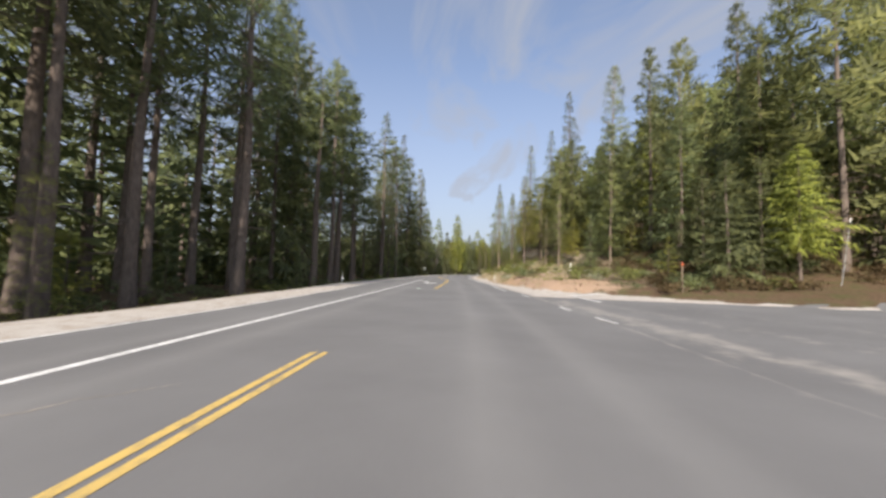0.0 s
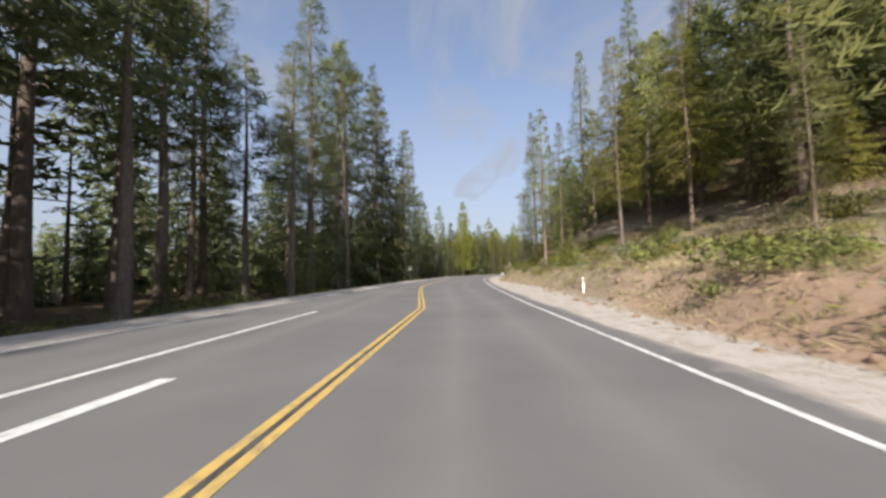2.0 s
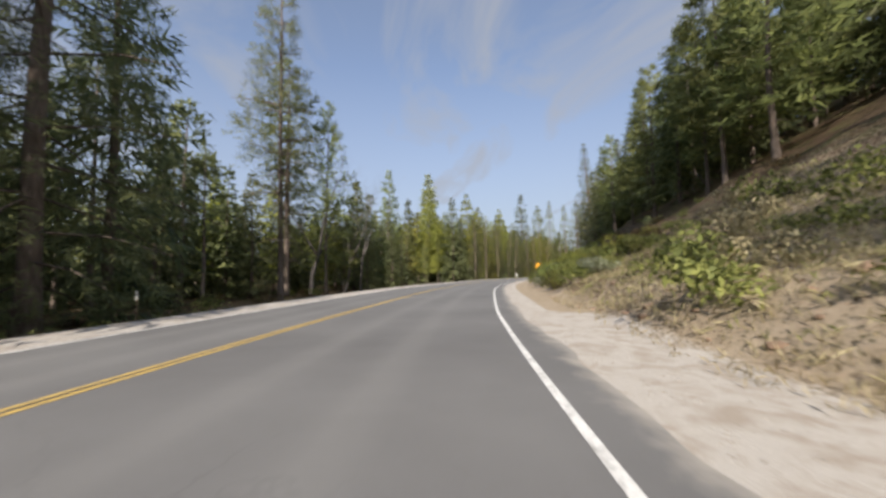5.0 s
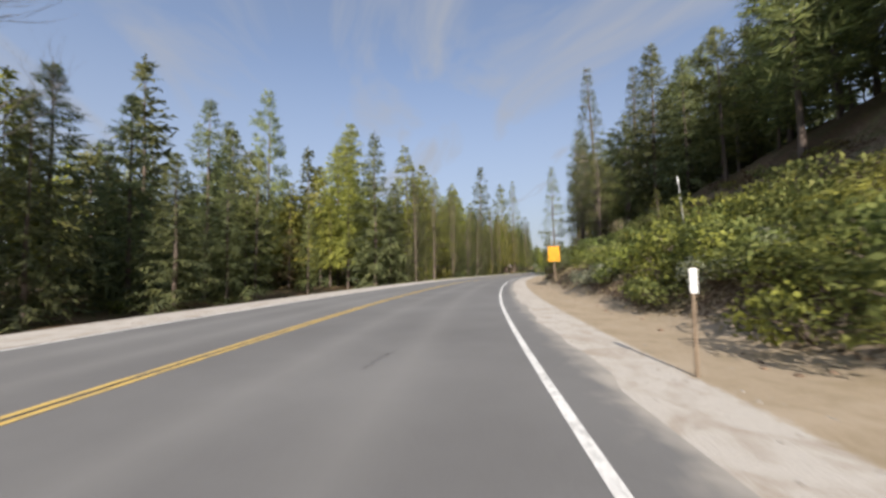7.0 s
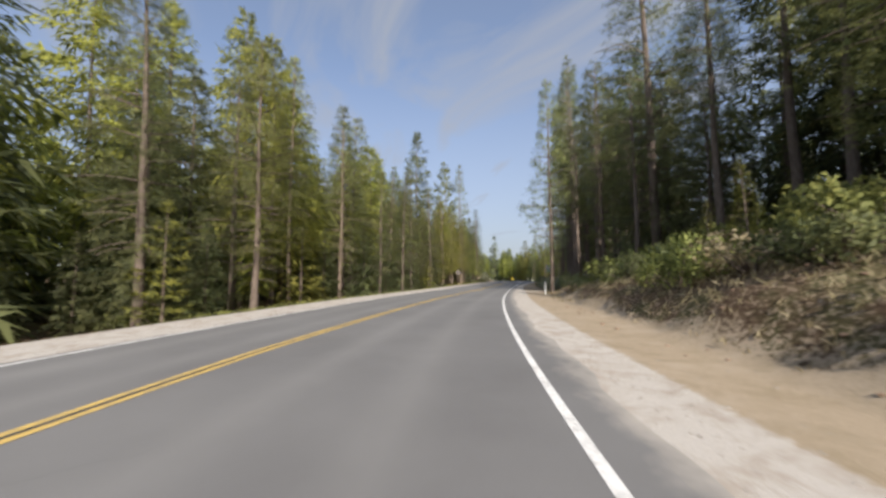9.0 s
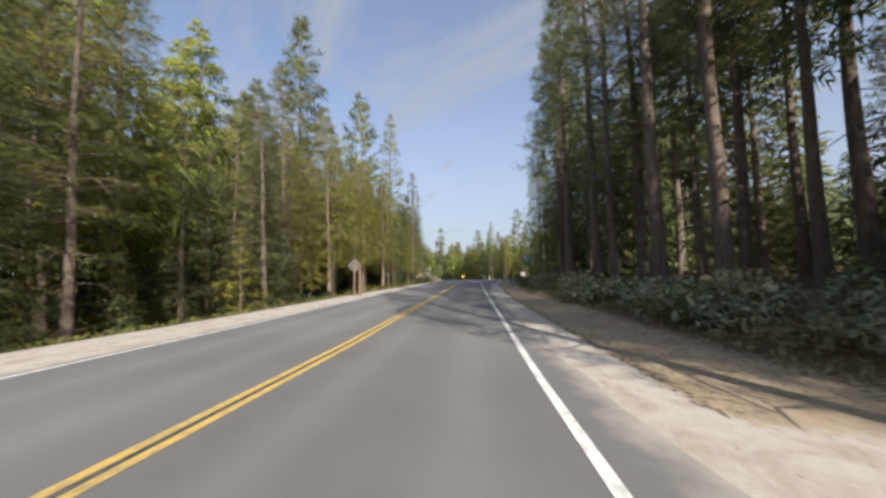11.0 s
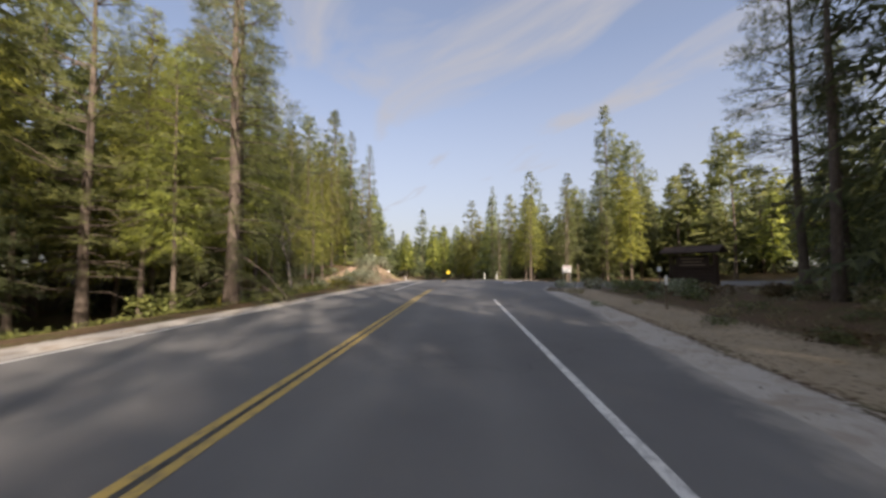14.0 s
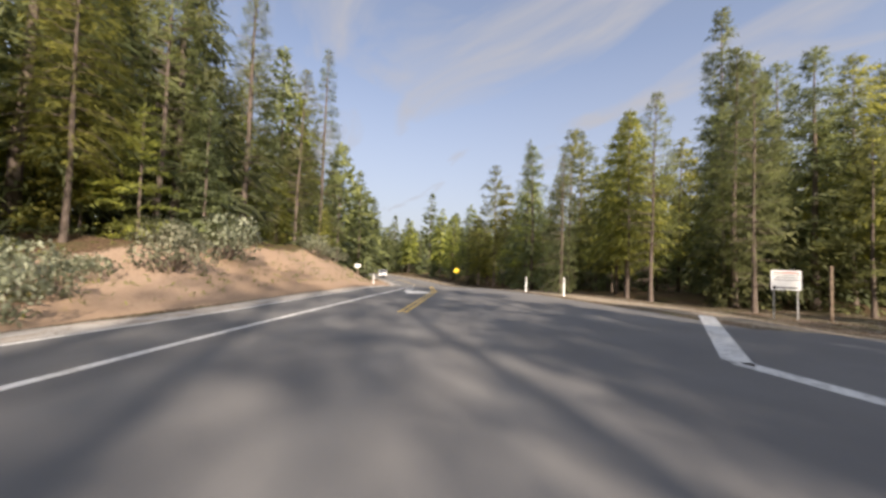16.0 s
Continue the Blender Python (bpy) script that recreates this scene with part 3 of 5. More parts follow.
def conifer_meshes(kind, variant, detail, height=30.0):
    """Trunk and crown of one form, built for a height of 30 m (young: 6 m) and shared by all trees of that form."""
    key = (kind, variant, detail)
    if key in MESHES:
        return MESHES[key]
    rng = np.random.default_rng(sum(ord(c) for c in kind) * 100 + variant * 7 + detail)
    foot, radius, levels, per, low, high, sag, hang, gaps = SHAPES[kind]
    levels = int(levels * (1.0, 0.76, 0.68)[detail])
    per = per - (0, 1, 1)[detail]
    H = 6.0 if kind == "young" else height
    lean = rng.normal(0, 0.012, 2) * H
    zs = np.linspace(0, H * 0.985, 12)
    bend = np.stack([lean[0] * (zs / H) ** 2 + 0.05 * np.sin(zs * 0.35 + variant), lean[1] * (zs / H) ** 2 + 0.05 * np.cos(zs * 0.3), zs], 1)
    bend[0, 2] = -0.6
    base_r = H * {"tall": 0.0120, "pine": 0.0092, "cedar": 0.0085}.get(kind, 0.011)
    rad = base_r * np.clip(1 - zs / H, 0.02, 1) ** 0.8
    rad[0] *= 1.35
    pieces = [tube(bend, rad, (9, 6, 4)[detail])]
    # lopsided crowns: each side of the tree swells and thins along its height
    lobe = rng.uniform(0, 6.28, 3)
    root, dirn, length, width = [], [], [], []
    for k in range(levels):
        u = min(max((k + rng.uniform(-0.45, 0.45)) / levels, 0.0) ** 0.92, 0.985)
        whorl = rng.uniform(0.84, 1.10)
        for j in range(per):
            if rng.random() < gaps:
                continue
            az = 2 * math.pi * (j + rng.random() * 0.9) / per + k * 2.4
            swell = 1 + 0.16 * math.sin(az + lobe[0] + 5 * u) + 0.10 * math.sin(2 * az + lobe[1] - 9 * u)
            R = H * radius * float(PROFILES[kind](u)) * whorl * swell * rng.uniform(0.78, 1.12) + (0.010 + 0.008 * (detail > 0) * (1 - u)) * H
            lift = low + (high - low) * u + rng.normal(0, 0.12)
            z0 = H * (foot + (0.985 - foot) * u)
            bx, by = float(np.interp(z0, zs, bend[:, 0])), float(np.interp(z0, zs, bend[:, 1]))
            dr = np.array([math.cos(az) * math.cos(lift), math.sin(az) * math.cos(lift), math.sin(lift)])
            stem = np.array([bx, by, z0])
            clumpy = kind in ("pine", "tall")
            if detail == 0:
                # one limb, with twig sprays spread over its outer part
                m = max(5, int(22 * (0.35 + 0.65 * R / (H * radius))))
                f = np.sqrt(rng.uniform(0.12 if clumpy else 0.02, 0.72, m))
                side = np.array([-math.sin(az), math.cos(az), 0])
                sp = rng.normal(0, 0.16, m) * R * (1.1 - 0.5 * f)
                p = stem + dr * (R * f * 0.85)[:, None] + side * sp[:, None]
                p[:, 2] += -sag * R * f ** 2 + rng.normal(0, 0.035 * R + 0.05, m)
                root.append(p)
                dirn.append(dr + side * (np.sign(sp) * rng.uniform(0.1, 0.8, m))[:, None] + rng.normal(0, 0.38, (m, 3)) + [0, 0, 0.25 if clumpy else 0.0])
                ln = (0.085 * R + 0.011 * H) * rng.uniform(0.7, 1.3, m)
                length.append(ln)
                width.append(ln * rng.uniform(0.40, 0.62, m))
                if rng.random() < 0.3:
                    q = np.array([stem, stem + dr * R * 0.5, stem + dr * R * 0.9 - np.array([0, 0, sag * R * 0.6])])
                    pieces.append(tube(q, np.array([0.0022, 0.0014, 0.0005]) * H, 3))
            else:
                m = 5 if detail == 1 else 2
                f0 = (np.array([0.08, 0.32, 0.50, 0.66, 0.78]) if detail == 1 else np.array([0.12, 0.52])) + rng.uniform(-0.07, 0.07, m)
                f0 = 0.22 + 0.72 * f0 if clumpy else f0
                side = np.array([-math.sin(az), math.cos(az), 0])
                p = stem + dr * (R * f0)[:, None] + side * (rng.normal(0, 0.10, m) * R * f0)[:, None]
                p[:, 2] += -sag * R * f0 ** 2 + rng.normal(0, 0.03 * R, m)
                root.append(p)
                dirn.append(dr + rng.normal(0, 0.32, (m, 3)) + [0, 0, 0.22 if clumpy else 0.0])
                ln = R * (0.42, 0.33, 0.55)[detail] * rng.uniform(0.8, 1.2, m) + 0.012 * H
                length.append(ln)
                width.append((0.17 * R + 0.018 * H) * (1.0, 0.9, 1.3)[detail] * rng.uniform(0.8, 1.2, m))
    # dead stubs under the crown
    if kind in ("tall", "pine") and detail < 2:
        for _ in range((34, 8)[detail]):
            z0 = H * rng.uniform(0.10, foot + 0.22)
            az = rng.uniform(0, 6.28)
            r = rng.uniform(0.7, 3.0)
            bx, by = np.interp(z0, zs, bend[:, 0]), np.interp(z0, zs, bend[:, 1])
            q = np.array([[bx, by, z0], [bx + math.cos(az) * r * 0.6, by + math.sin(az) * r * 0.6, z0 - 0.05], [bx + math.cos(az) * r, by + math.sin(az) * r, z0 - 0.4 * r * rng.random()]])
            pieces.append(tube(q, np.array([0.045, 0.03, 0.012]), 4))
    # the leader
    n = 6
    top = np.tile(np.array([bend[-1, 0], bend[-1, 1], 0.0]), (n, 1))
    top[:, 2] = H * np.linspace(0.90, 0.965, n)
    root.append(top)
    dirn.append(np.tile([0, 0, 1.0], (n, 1)) + rng.normal(0, 0.30, (n, 3)))
    length.append(H * np.full(n, 0.036))
    width.append(H * np.full(n, 0.013))
    root, dirn, length, width = np.vstack(root), np.vstack(dirn), np.concatenate(length), np.concatenate(width)
    v, f = fronds(rng, root, dirn, length, width, np.full(len(root), sag), (4, 3, 2)[detail], hang, (0.36, 0.6, 1.0)[detail])
    ax = np.stack([np.interp(v[:, 2], zs, bend[:, 0]), np.interp(v[:, 2], zs, bend[:, 1])], 1)
    outward = unit(np.c_[v[:, :2] - ax, 0.10 * H * radius + 0 * ax[:, :1]])
    f = face_out(v, f, outward)
    g = np.zeros_like(v)
    fn = unit(np.cross(v[f[:, 1]] - v[f[:, 0]], v[f[:, 2]] - v[f[:, 0]]))
    for c in range(3):
        np.add.at(g, f[:, c], fn)
    nrm = unit(outward * 0.6 + unit(g) * 0.6 + [0, 0, 0.35])
    tv, tf = joined(pieces)
    RAW[key] = (tv, tf, v, f, H, nrm)
    MESHES[key] = (mesh_from(kind + "_trunk", tv, tf, BARK, True), mesh_soft(kind + "_crown", v, f, [FOLIAGE[kind]], nrm), H)
    return MESHES[key]


NAMES = {"fir": "fir_tree", "cedar": "cedar_tree", "pine": "pine_tree", "tall": "pine_tree", "young": "young_conifer"}
LABELS = {
    "fir": "tall dark green conical fir with dense drooping boughs",
    "cedar": "yellow-green cedar with layered drooping sprays and slim trunk",
    "pine": "green pine with clumped needle boughs on a bare lower trunk",
    "tall": "tall dark pine with long bare trunk and ragged crown",
    "young": "bushy young yellow-green conifer growing on the forest edge",
}
GROUPS = {"fir": "forest firs", "cedar": "forest cedars", "pine": "forest pines", "tall": "forest tall pines", "young": "young conifers"}
tree_rng = np.random.default_rng(11)
PLACED = []


def tree(kind, x, y, top, variant=None, detail=0, wide=1.0, crown_mat=None, bark=None, label="", sink=0.0):
    """A conifer whose foot is on the ground at x, y and whose tip is at height top (metres above the road)."""
    s, d = locate(x, y)
    z = float(land(s, d)) - 0.05 - sink
    variant = int(tree_rng.integers(0, 4)) if variant is None else variant
    if abs(d) > (17 if d < 0 else 15.5):
        detail = max(detail, 1)
    elif d < 0 and -20 < s < 120:
        detail = 0
    if abs(d) > 30 and top < 30:
        detail = 2
    if top > 38 and abs(d) < 33:
        detail = 0
    trunk, crown, H = conifer_meshes(kind, variant, detail)
    k = (top - z) / H
    root = new(NAMES[kind], None)
    w = k * wide
    root.matrix_world = Matrix.Translation((x, y, z)) @ Matrix.Rotation(float(tree_rng.uniform(0, 6.28)), 4, "Z") @ Matrix.Diagonal((w, w, k, 1))
    tagged(root, label or LABELS[kind], "tree", GROUPS[kind])
    for name, me, mat in (("trunk", trunk, bark), ("crown", crown, crown_mat)):
        ob = new(name, me)
        ob.parent = root
        if mat:
            ob.material_slots[0].link = "OBJECT"
            ob.material_slots[0].material = mat
    PLACED.append((x, y))
    return root


WOODS = {}


def woods_tree(kind, x, y, top, wide):
    """Adds a tree to the joined mass of the woods behind."""
    s, d = locate(x, y)
    z = float(land(s, d)) - 0.05
    variant = int(tree_rng.integers(0, 4))
    conifer_meshes(kind, variant, 2)
    tv, tf, cv, cf, H, nrm = RAW[(kind, variant, 2)]
    k = (top - z) / H
    t = float(tree_rng.uniform(0, 6.28))
    R = np.array([[math.cos(t), -math.sin(t), 0], [math.sin(t), math.cos(t), 0], [0, 0, 1]])
    sc = np.array([k * wide, k * wide, k])
    tf = np.asarray(tf)
    tris = np.vstack([tf[:, :3], tf[:, [0, 2, 3]]])
    stem_n = unit(np.c_[tv[:, :2] - tv[:, :2].mean(0), 0.01 + 0 * tv[:, :1]])
    for mat, v, f, n in ((BARK, tv, tris, stem_n), (FOLIAGE[kind], cv, cf, nrm)):
        WOODS.setdefault(mat.name, []).append(((v * sc) @ R.T + [x, y, z], f, n @ R.T))
    PLACED.append((x, y))


def build_woods():
    verts, faces, normals, index, mats, k = [], [], [], [], [], 0
    for name, items in WOODS.items():
        mats.append(bpy.data.materials[name])
        for v, f, n in items:
            verts.append(v)
            faces.append(f + k)
            normals.append(n)
            index.append(np.full(len(f), len(mats) - 1))
            k += len(v)
    me = mesh_soft("woods", np.vstack(verts), np.vstack(faces), mats, np.vstack(normals), np.concatenate(index))
    tagged(new("woods", me), "dense mixed conifer woods standing behind the roadside trees", "woods", kind="stuff")


BUSH_RAW = {}


def bush_mesh(kind, variant):
    """Stems and leaves of a shrub of many small domes, about a metre high."""
    key = ("bush", kind, variant)
    if key in MESHES:
        return MESHES[key]
    rng = np.random.default_rng(900 + variant)
    lobes = np.stack([rng.uniform(-0.62, 0.62, 11), rng.uniform(-0.62, 0.62, 11), rng.uniform(0.22, 0.74, 11)], 1)
    lobes[:, 2] *= 1.1 - 0.6 * np.hypot(lobes[:, 0], lobes[:, 1])
    n = 1000
    pick = rng.integers(0, len(lobes), n)
    way = unit(rng.normal(size=(n, 3)) + [0, 0, 0.25])
    q = way * (rng.uniform(0.5, 1.08, n) ** 0.6)[:, None] * np.array([0.33, 0.33, 0.28])
    c = lobes[pick] + q
    c[:, 2] = np.abs(c[:, 2])
    ln = rng.uniform(0.06, 0.12, n)
    v, f = sprays(rng, c, way * 0.7 + rng.normal(0, 0.7, (n, 3)) + [0, 0, 0.3], ln, ln * rng.uniform(0.42, 0.7, n))
    out = unit(np.repeat(unit(q) * 0.7 + unit(c - [0, 0, 0.1]) * 0.5, 4, 0) + [0, 0, 0.2])
    f = face_out(v, f, out)
    nrm = unit(out + rng.normal(0, 0.25, (n, 1, 3)).repeat(4, 1).reshape(-1, 3))
    stems = []
    for k in range(11):
        e = lobes[k]
        stems.append(tube(np.array([[0, 0, -0.1], e * [0.5, 0.5, 0.55], e]), np.array([0.022, 0.014, 0.005]), 4))
    sv, sf = joined(stems)
    k = 330
    rv, rf = sprays(rng, c[:k], way[:k] + rng.normal(0, 0.7, (k, 3)), ln[:k] * 1.5, ln[:k] * 0.8)
    BUSH_RAW[variant] = (rv, face_out(rv, rf, out[:4 * k]), nrm[:4 * k])
    MESHES[key] = (mesh_from("stem", sv, sf, BARK, True), mesh_soft("foliage", v, f, [BRUSH], nrm))
    return MESHES[key]


UNDERGROWTH = {}


def undergrowth(x, y, size, tall, mat):
    """Adds a shrub to the joined undergrowth of the forest floor."""
    s, d = locate(x, y)
    key = int(tree_rng.integers(0, 5))
    bush_mesh("b", key)
    v, f, n = BUSH_RAW[key]
    t = float(tree_rng.uniform(0, 6.28))
    R = np.array([[math.cos(t), -math.sin(t), 0], [math.sin(t), math.cos(t), 0], [0, 0, 1]])
    UNDERGROWTH.setdefault(mat.name, []).append(((v * [size, size, size * tall]) @ R.T + [x, y, float(land(s, d)) - 0.03], f, n @ R.T))


def build_undergrowth():
    for name, items in UNDERGROWTH.items():
        step = np.cumsum([0] + [len(i[0]) for i in items])
        v, f, n = np.vstack([i[0] for i in items]), np.vstack([i[1] + k for i, k in zip(items, step)]), np.vstack([i[2] for i in items])
        tagged(new("undergrowth", mesh_soft("undergrowth", v, f, [bpy.data.materials[name]], n)), "leafy undergrowth on the shaded forest floor", "undergrowth", kind="stuff")


def bush(x, y, size, tall=1.0, mat=None, label="", name="shrub", group="roadside shrubs"):
    s, d = locate(x, y)
    stems, leaves = bush_mesh("b", int(tree_rng.integers(0, 5)))
    root = new(name, None)
    root.matrix_world = Matrix.Translation((x, y, float(land(s, d)) - 0.03)) @ Matrix.Rotation(float(tree_rng.uniform(0, 6.28)), 4, "Z") @ Matrix.Diagonal((size, size, size * tall, 1))
    tagged(root, label or "leafy green roadside shrub with tangled stems", "shrub", group)
    for nm, me in (("stem", stems), ("foliage", leaves)):
        ob = new(nm, me)
        ob.parent = root
        if nm == "foliage" and mat:
            ob.material_slots[0].link = "OBJECT"
            ob.material_slots[0].material = mat
    return root


# ---- forest: trees that stand out ----
# left wood at the start
tree("fir", -13.7, 86.8, 40.5, wide=0.95)
tree("fir", -12.7, 119.8, 48.0, wide=0.75)
tree("tall", -24.7, 66.5, 43.8)
tree("fir", -24.7, 83.8, 50.0, wide=0.8)
tree("fir", -6.1, 117.4, 31.5)
tree("pine", -7.8, 145.4, 43.3, wide=0.75)
tree("fir", -9.8, 125.3, 27.0)
tree("fir", -9.7, 113.3, 25.4)
tree("fir", -13.0, 100.0, 36.0, wide=0.9)
tree("fir", -5.8, 183.4, 23.1, detail=1)
tree("fir", -9.5, 106.8, 36.0)
tree("tall", -13.5, 97.0, 38.0)
tree("tall", -10.8, 92.0, 34.0)
tree("tall", -21.1, 26.7, 28.0)
tree("tall", -21.3, 31.8, 31.0)
tree("tall", -20.7, 36.9, 34.0)
tree("fir", -19.4, 42.6, 35.5, wide=0.7)
tree("fir", -20.0, 48.5, 37.0, wide=0.75)
# right slope at the start
tree("fir", 30.7, 34.2, 27.0, detail=1, wide=0.9, crown_mat=PINE)
tree("pine", 35.4, 35.6, 33.0, detail=1)
tree("pine", 33.0, 29.2, 31.0, detail=1, wide=1.1)
tree("pine", 38.6, 30.0, 32.0, detail=1, wide=1.2)
tree("fir", 43.0, 33.0, 30.0, detail=1)
tree("fir", 27.5, 47.0, 33.0, wide=0.85)
tree("fir", 34.5, 41.0, 35.0, wide=0.85)
tree("pine", 37.0, 56.0, 40.0, wide=0.9)
tree("fir", 25.5, 38.0, 21.0)
tree("fir", 31.0, 35.0, 24.0)
tree("pine", 40.0, 33.0, 30.0)
tree("fir", 16.4, 99.3, 26.4, wide=0.8)
tree("fir", 25.9, 104.1, 39.4, wide=0.9)
tree("fir", 27.9, 91.2, 38.7, wide=0.9)
tree("fir", 28.7, 80.4, 43.2, wide=0.9)
tree("pine", 30.4, 63.9, 40.0, wide=0.85, bark=BARK_PALE)
tree("pine", 44.0, 65.5, 42.0)
tree("cedar", 33.8, 50.7, 20.8)
tree("pine", 21.5, 45.5, 15.0, bark=BARK_PALE)
tree("pine", 17.5, 53.1, 14.0, bark=BARK_PALE)
tree("pine", 16.9, 57.5, 11.0, bark=BARK_PALE)
tree("cedar", 19.0, 67.6, 19.0, bark=BARK_PALE)
tree("cedar", 17.3, 74.0, 22.0)
tree("pine", 15.5, 104.4, 14.5)
tree("pine", 14.2, 86.3, 21.0, bark=BARK_PALE)
tree("fir", 19.0, 95.0, 23.0, crown_mat=PINE)
tree("pine", 22.0, 110.0, 25.0)
tree("tall", -9.5, 152.0, 31.0)
tree("pine", -5.5, 156.2, 27.0, wide=0.85)
tree("fir", -11.5, 158.5, 25.0)
tree("fir", -1.0, 165.0, 11.0)
# beyond the open bend on the left
tree("fir", 11.7, 235.2, 39.1, detail=1, wide=1.1, crown_mat=CEDAR)
tree("pine", -0.3, 206.5, 31.5, wide=0.75)
tree("fir", -5.4, 206.3, 25.5, detail=1, wide=1.15)
tree("fir", 4.8, 213.7, 25.0, detail=1)
tree("cedar", 23.3, 216.3, 27.3, wide=0.85)
tree("cedar", 26.0, 211.7, 22.0)
tree("fir", -12.2, 224.4, 33.6, detail=1)
tree("cedar", 11.3, 218.1, 30.0)
tree("cedar", 27.3, 208.6, 18.9, bark=BARK_PALE)
tree("pine", 31.2, 211.1, 15.2, bark=BARK_PALE)
tree("cedar", 42.9, 257.1, 29.6)
tree("fir", -18.9, 210.0, 25.2, detail=1)
tree("cedar", -23.3, 212.0, 19.6, detail=1)
tree("cedar", 3.0, 205.0, 16.0)
tree("young", 4.5, 198.0, 8.0, crown_mat=RUST, label="rust-brown dying young conifer with bare lower boughs")
tree("cedar", 7.5, 208.0, 20.0)
tree("cedar", 16.0, 214.0, 21.0, bark=BARK_PALE)
tree("fir", 52.8, 261.0, 37.0, wide=0.95)
# right hillside
tree("pine", 51.3, 209.5, 22.0, wide=0.9)
tree("pine", 54.5, 206.0, 21.0)
tree("fir", 55.3, 201.1, 38.0)
tree("fir", 64.3, 201.7, 40.0)
# left wall of cedars on the straight
tree("pine", 64.6, 271.9, 33.4, wide=0.8)
tree("pine", 76.2, 289.1, 39.6, wide=0.75)
tree("cedar", 61.9, 265.2, 19.5, bark=BARK_PALE, wide=1.1)
tree("cedar", 60.2, 264.0, 17.5, bark=BARK_PALE)
tree("cedar", 63.4, 266.8, 20.5, bark=BARK_PALE)
tree("cedar", 67.8, 271.9, 19.0, bark=BARK_PALE, wide=1.1)
tree("fir", 75.7, 276.0, 22.0, wide=1.25)
tree("fir", 88.9, 308.6, 25.5, wide=1.05)
tree("fir", 92.5, 313.0, 24.5)
tree("fir", 100.4, 326.7, 27.7, wide=0.9)
tree("pine", 97.2, 322.0, 22.0)
tree("fir", 82.8, 321.5, 25.0)
tree("cedar", 84.5, 297.0, 15.0)
tree("cedar", 86.6, 301.0, 16.0)
tree("pine", 88.6, 305.8, 19.0)
tree("cedar", 83.8, 293.2, 9.0)
tree("fir", 81.5, 297.5, 18.0)
tree("cedar", 82.0, 292.0, 13.0)
# right side of the straight and the far end
tree("fir", 86.1, 251.3, 20.6)
tree("cedar", 80.3, 246.5, 22.5, wide=0.7)
tree("tall", 95.5, 259.7, 17.0)
tree("pine", 98.2, 261.4, 20.0)
tree("fir", 97.4, 257.6, 23.0, wide=0.9)
tree("pine", 94.3, 254.2, 23.0)
tree("tall", 92.6, 252.2, 24.0)
for s, d, top, kind in ((240, 10.2, 36, "tall"), (247, 10.5, 38, "pine"), (253.5, 11.5, 40, "tall"), (259, 10.4, 38, "pine"), (265, 12.2, 41, "tall"), (270.5, 12.4, 39, "tall"), (276, 14.2, 38, "pine"), (281, 16.5, 36, "tall")):
    x, y = (float(v) for v in plan(s, d))
    tree(kind, x, y, top, wide=0.85, detail=0, label="tall dark conifer in the shaded roadside wood")
tree("tall", 151.3, 332.7, 30.0, detail=1)
tree("fir", 131.2, 325.4, 22.3)
tree("pine", 131.0, 333.4, 19.6, detail=1)
tree("fir", 150.6, 307.7, 40.2, detail=1, wide=0.85)
tree("pine", 154.0, 306.0, 33.0, detail=1)
tree("tall", 152.8, 302.4, 30.0, detail=1)
tree("fir", 187.1, 299.9, 39.9, detail=1, wide=0.8)
tree("fir", 201.4, 312.1, 30.0, detail=1)
tree("pine", 113.5, 294.5, 12.3)
tree("pine", 117.0, 291.0, 13.5, detail=0)
tree("fir", 112.5, 300.4, 10.5)
tree("fir", 123.7, 395.1, 23.2, detail=2)
tree("fir", 136.7, 421.3, 28.0, detail=2)
tree("fir", 151.6, 437.5, 24.5, detail=2)
tree("fir", 161.3, 420.8, 33.6, detail=2)


# ---- forest: the woods around them ----
def fill(seed, s0, s1, d0, d1, count, kinds, heights, gap=3.0, detail=1, bark=None):
    """Scattered trees; detail 2 goes into the joined woods."""
    rng = np.random.default_rng(seed)
    made = tries = 0
    while made < count and tries < count * 30:
        tries += 1
        s, d = rng.uniform(s0, s1), rng.uniform(d0, d1)
        x, y = (float(v) for v in plan(s, d))
        if any((x - a) ** 2 + (y - b) ** 2 < gap * gap for a, b in PLACED):
            continue
        kind = kinds[int(rng.integers(0, len(kinds)))]
        top = float(land(s, d)) + rng.uniform(*heights)
        w = rng.uniform(0.95, 1.35)
        if detail == 2:
            woods_tree(kind, x, y, top, w)
        else:
            tree(kind, x, y, top, detail=detail, wide=w, bark=bark)
        made += 1


fill(1, -20, 100, -27, -16.5, 24, ("tall",), (24, 36), 4.0, 1)
fill(22, -20, 112, -40, -26, 20, ("tall", "tall", "tall", "fir"), (22, 34), 5.0, 1)
fill(2, -30, 115, -80, -40, 38, ("fir", "tall"), (20, 30), 5.5, 2)
fill(21, 0, 118, -30, -16, 14, ("fir", "young"), (4, 9), 2.0, 1)
fill(3, 100, 150, -75, -26, 40, ("fir", "tall", "fir"), (13, 24), 3.5, 1)
fill(32, 146, 204, -46, -20, 34, ("cedar", "fir", "fir", "pine"), (9, 19), 2.8, 1)
fill(31, 140, 215, -80, -34, 70, ("cedar", "fir", "pine"), (12, 20), 3.5, 2)
fill(4, 192, 246, -17, -11.8, 18, ("cedar", "fir", "fir", "pine"), (11, 20), 2.6, 0)
fill(41, 192, 250, -15, -11.5, 22, ("fir", "young", "cedar"), (3, 7), 1.8, 1)
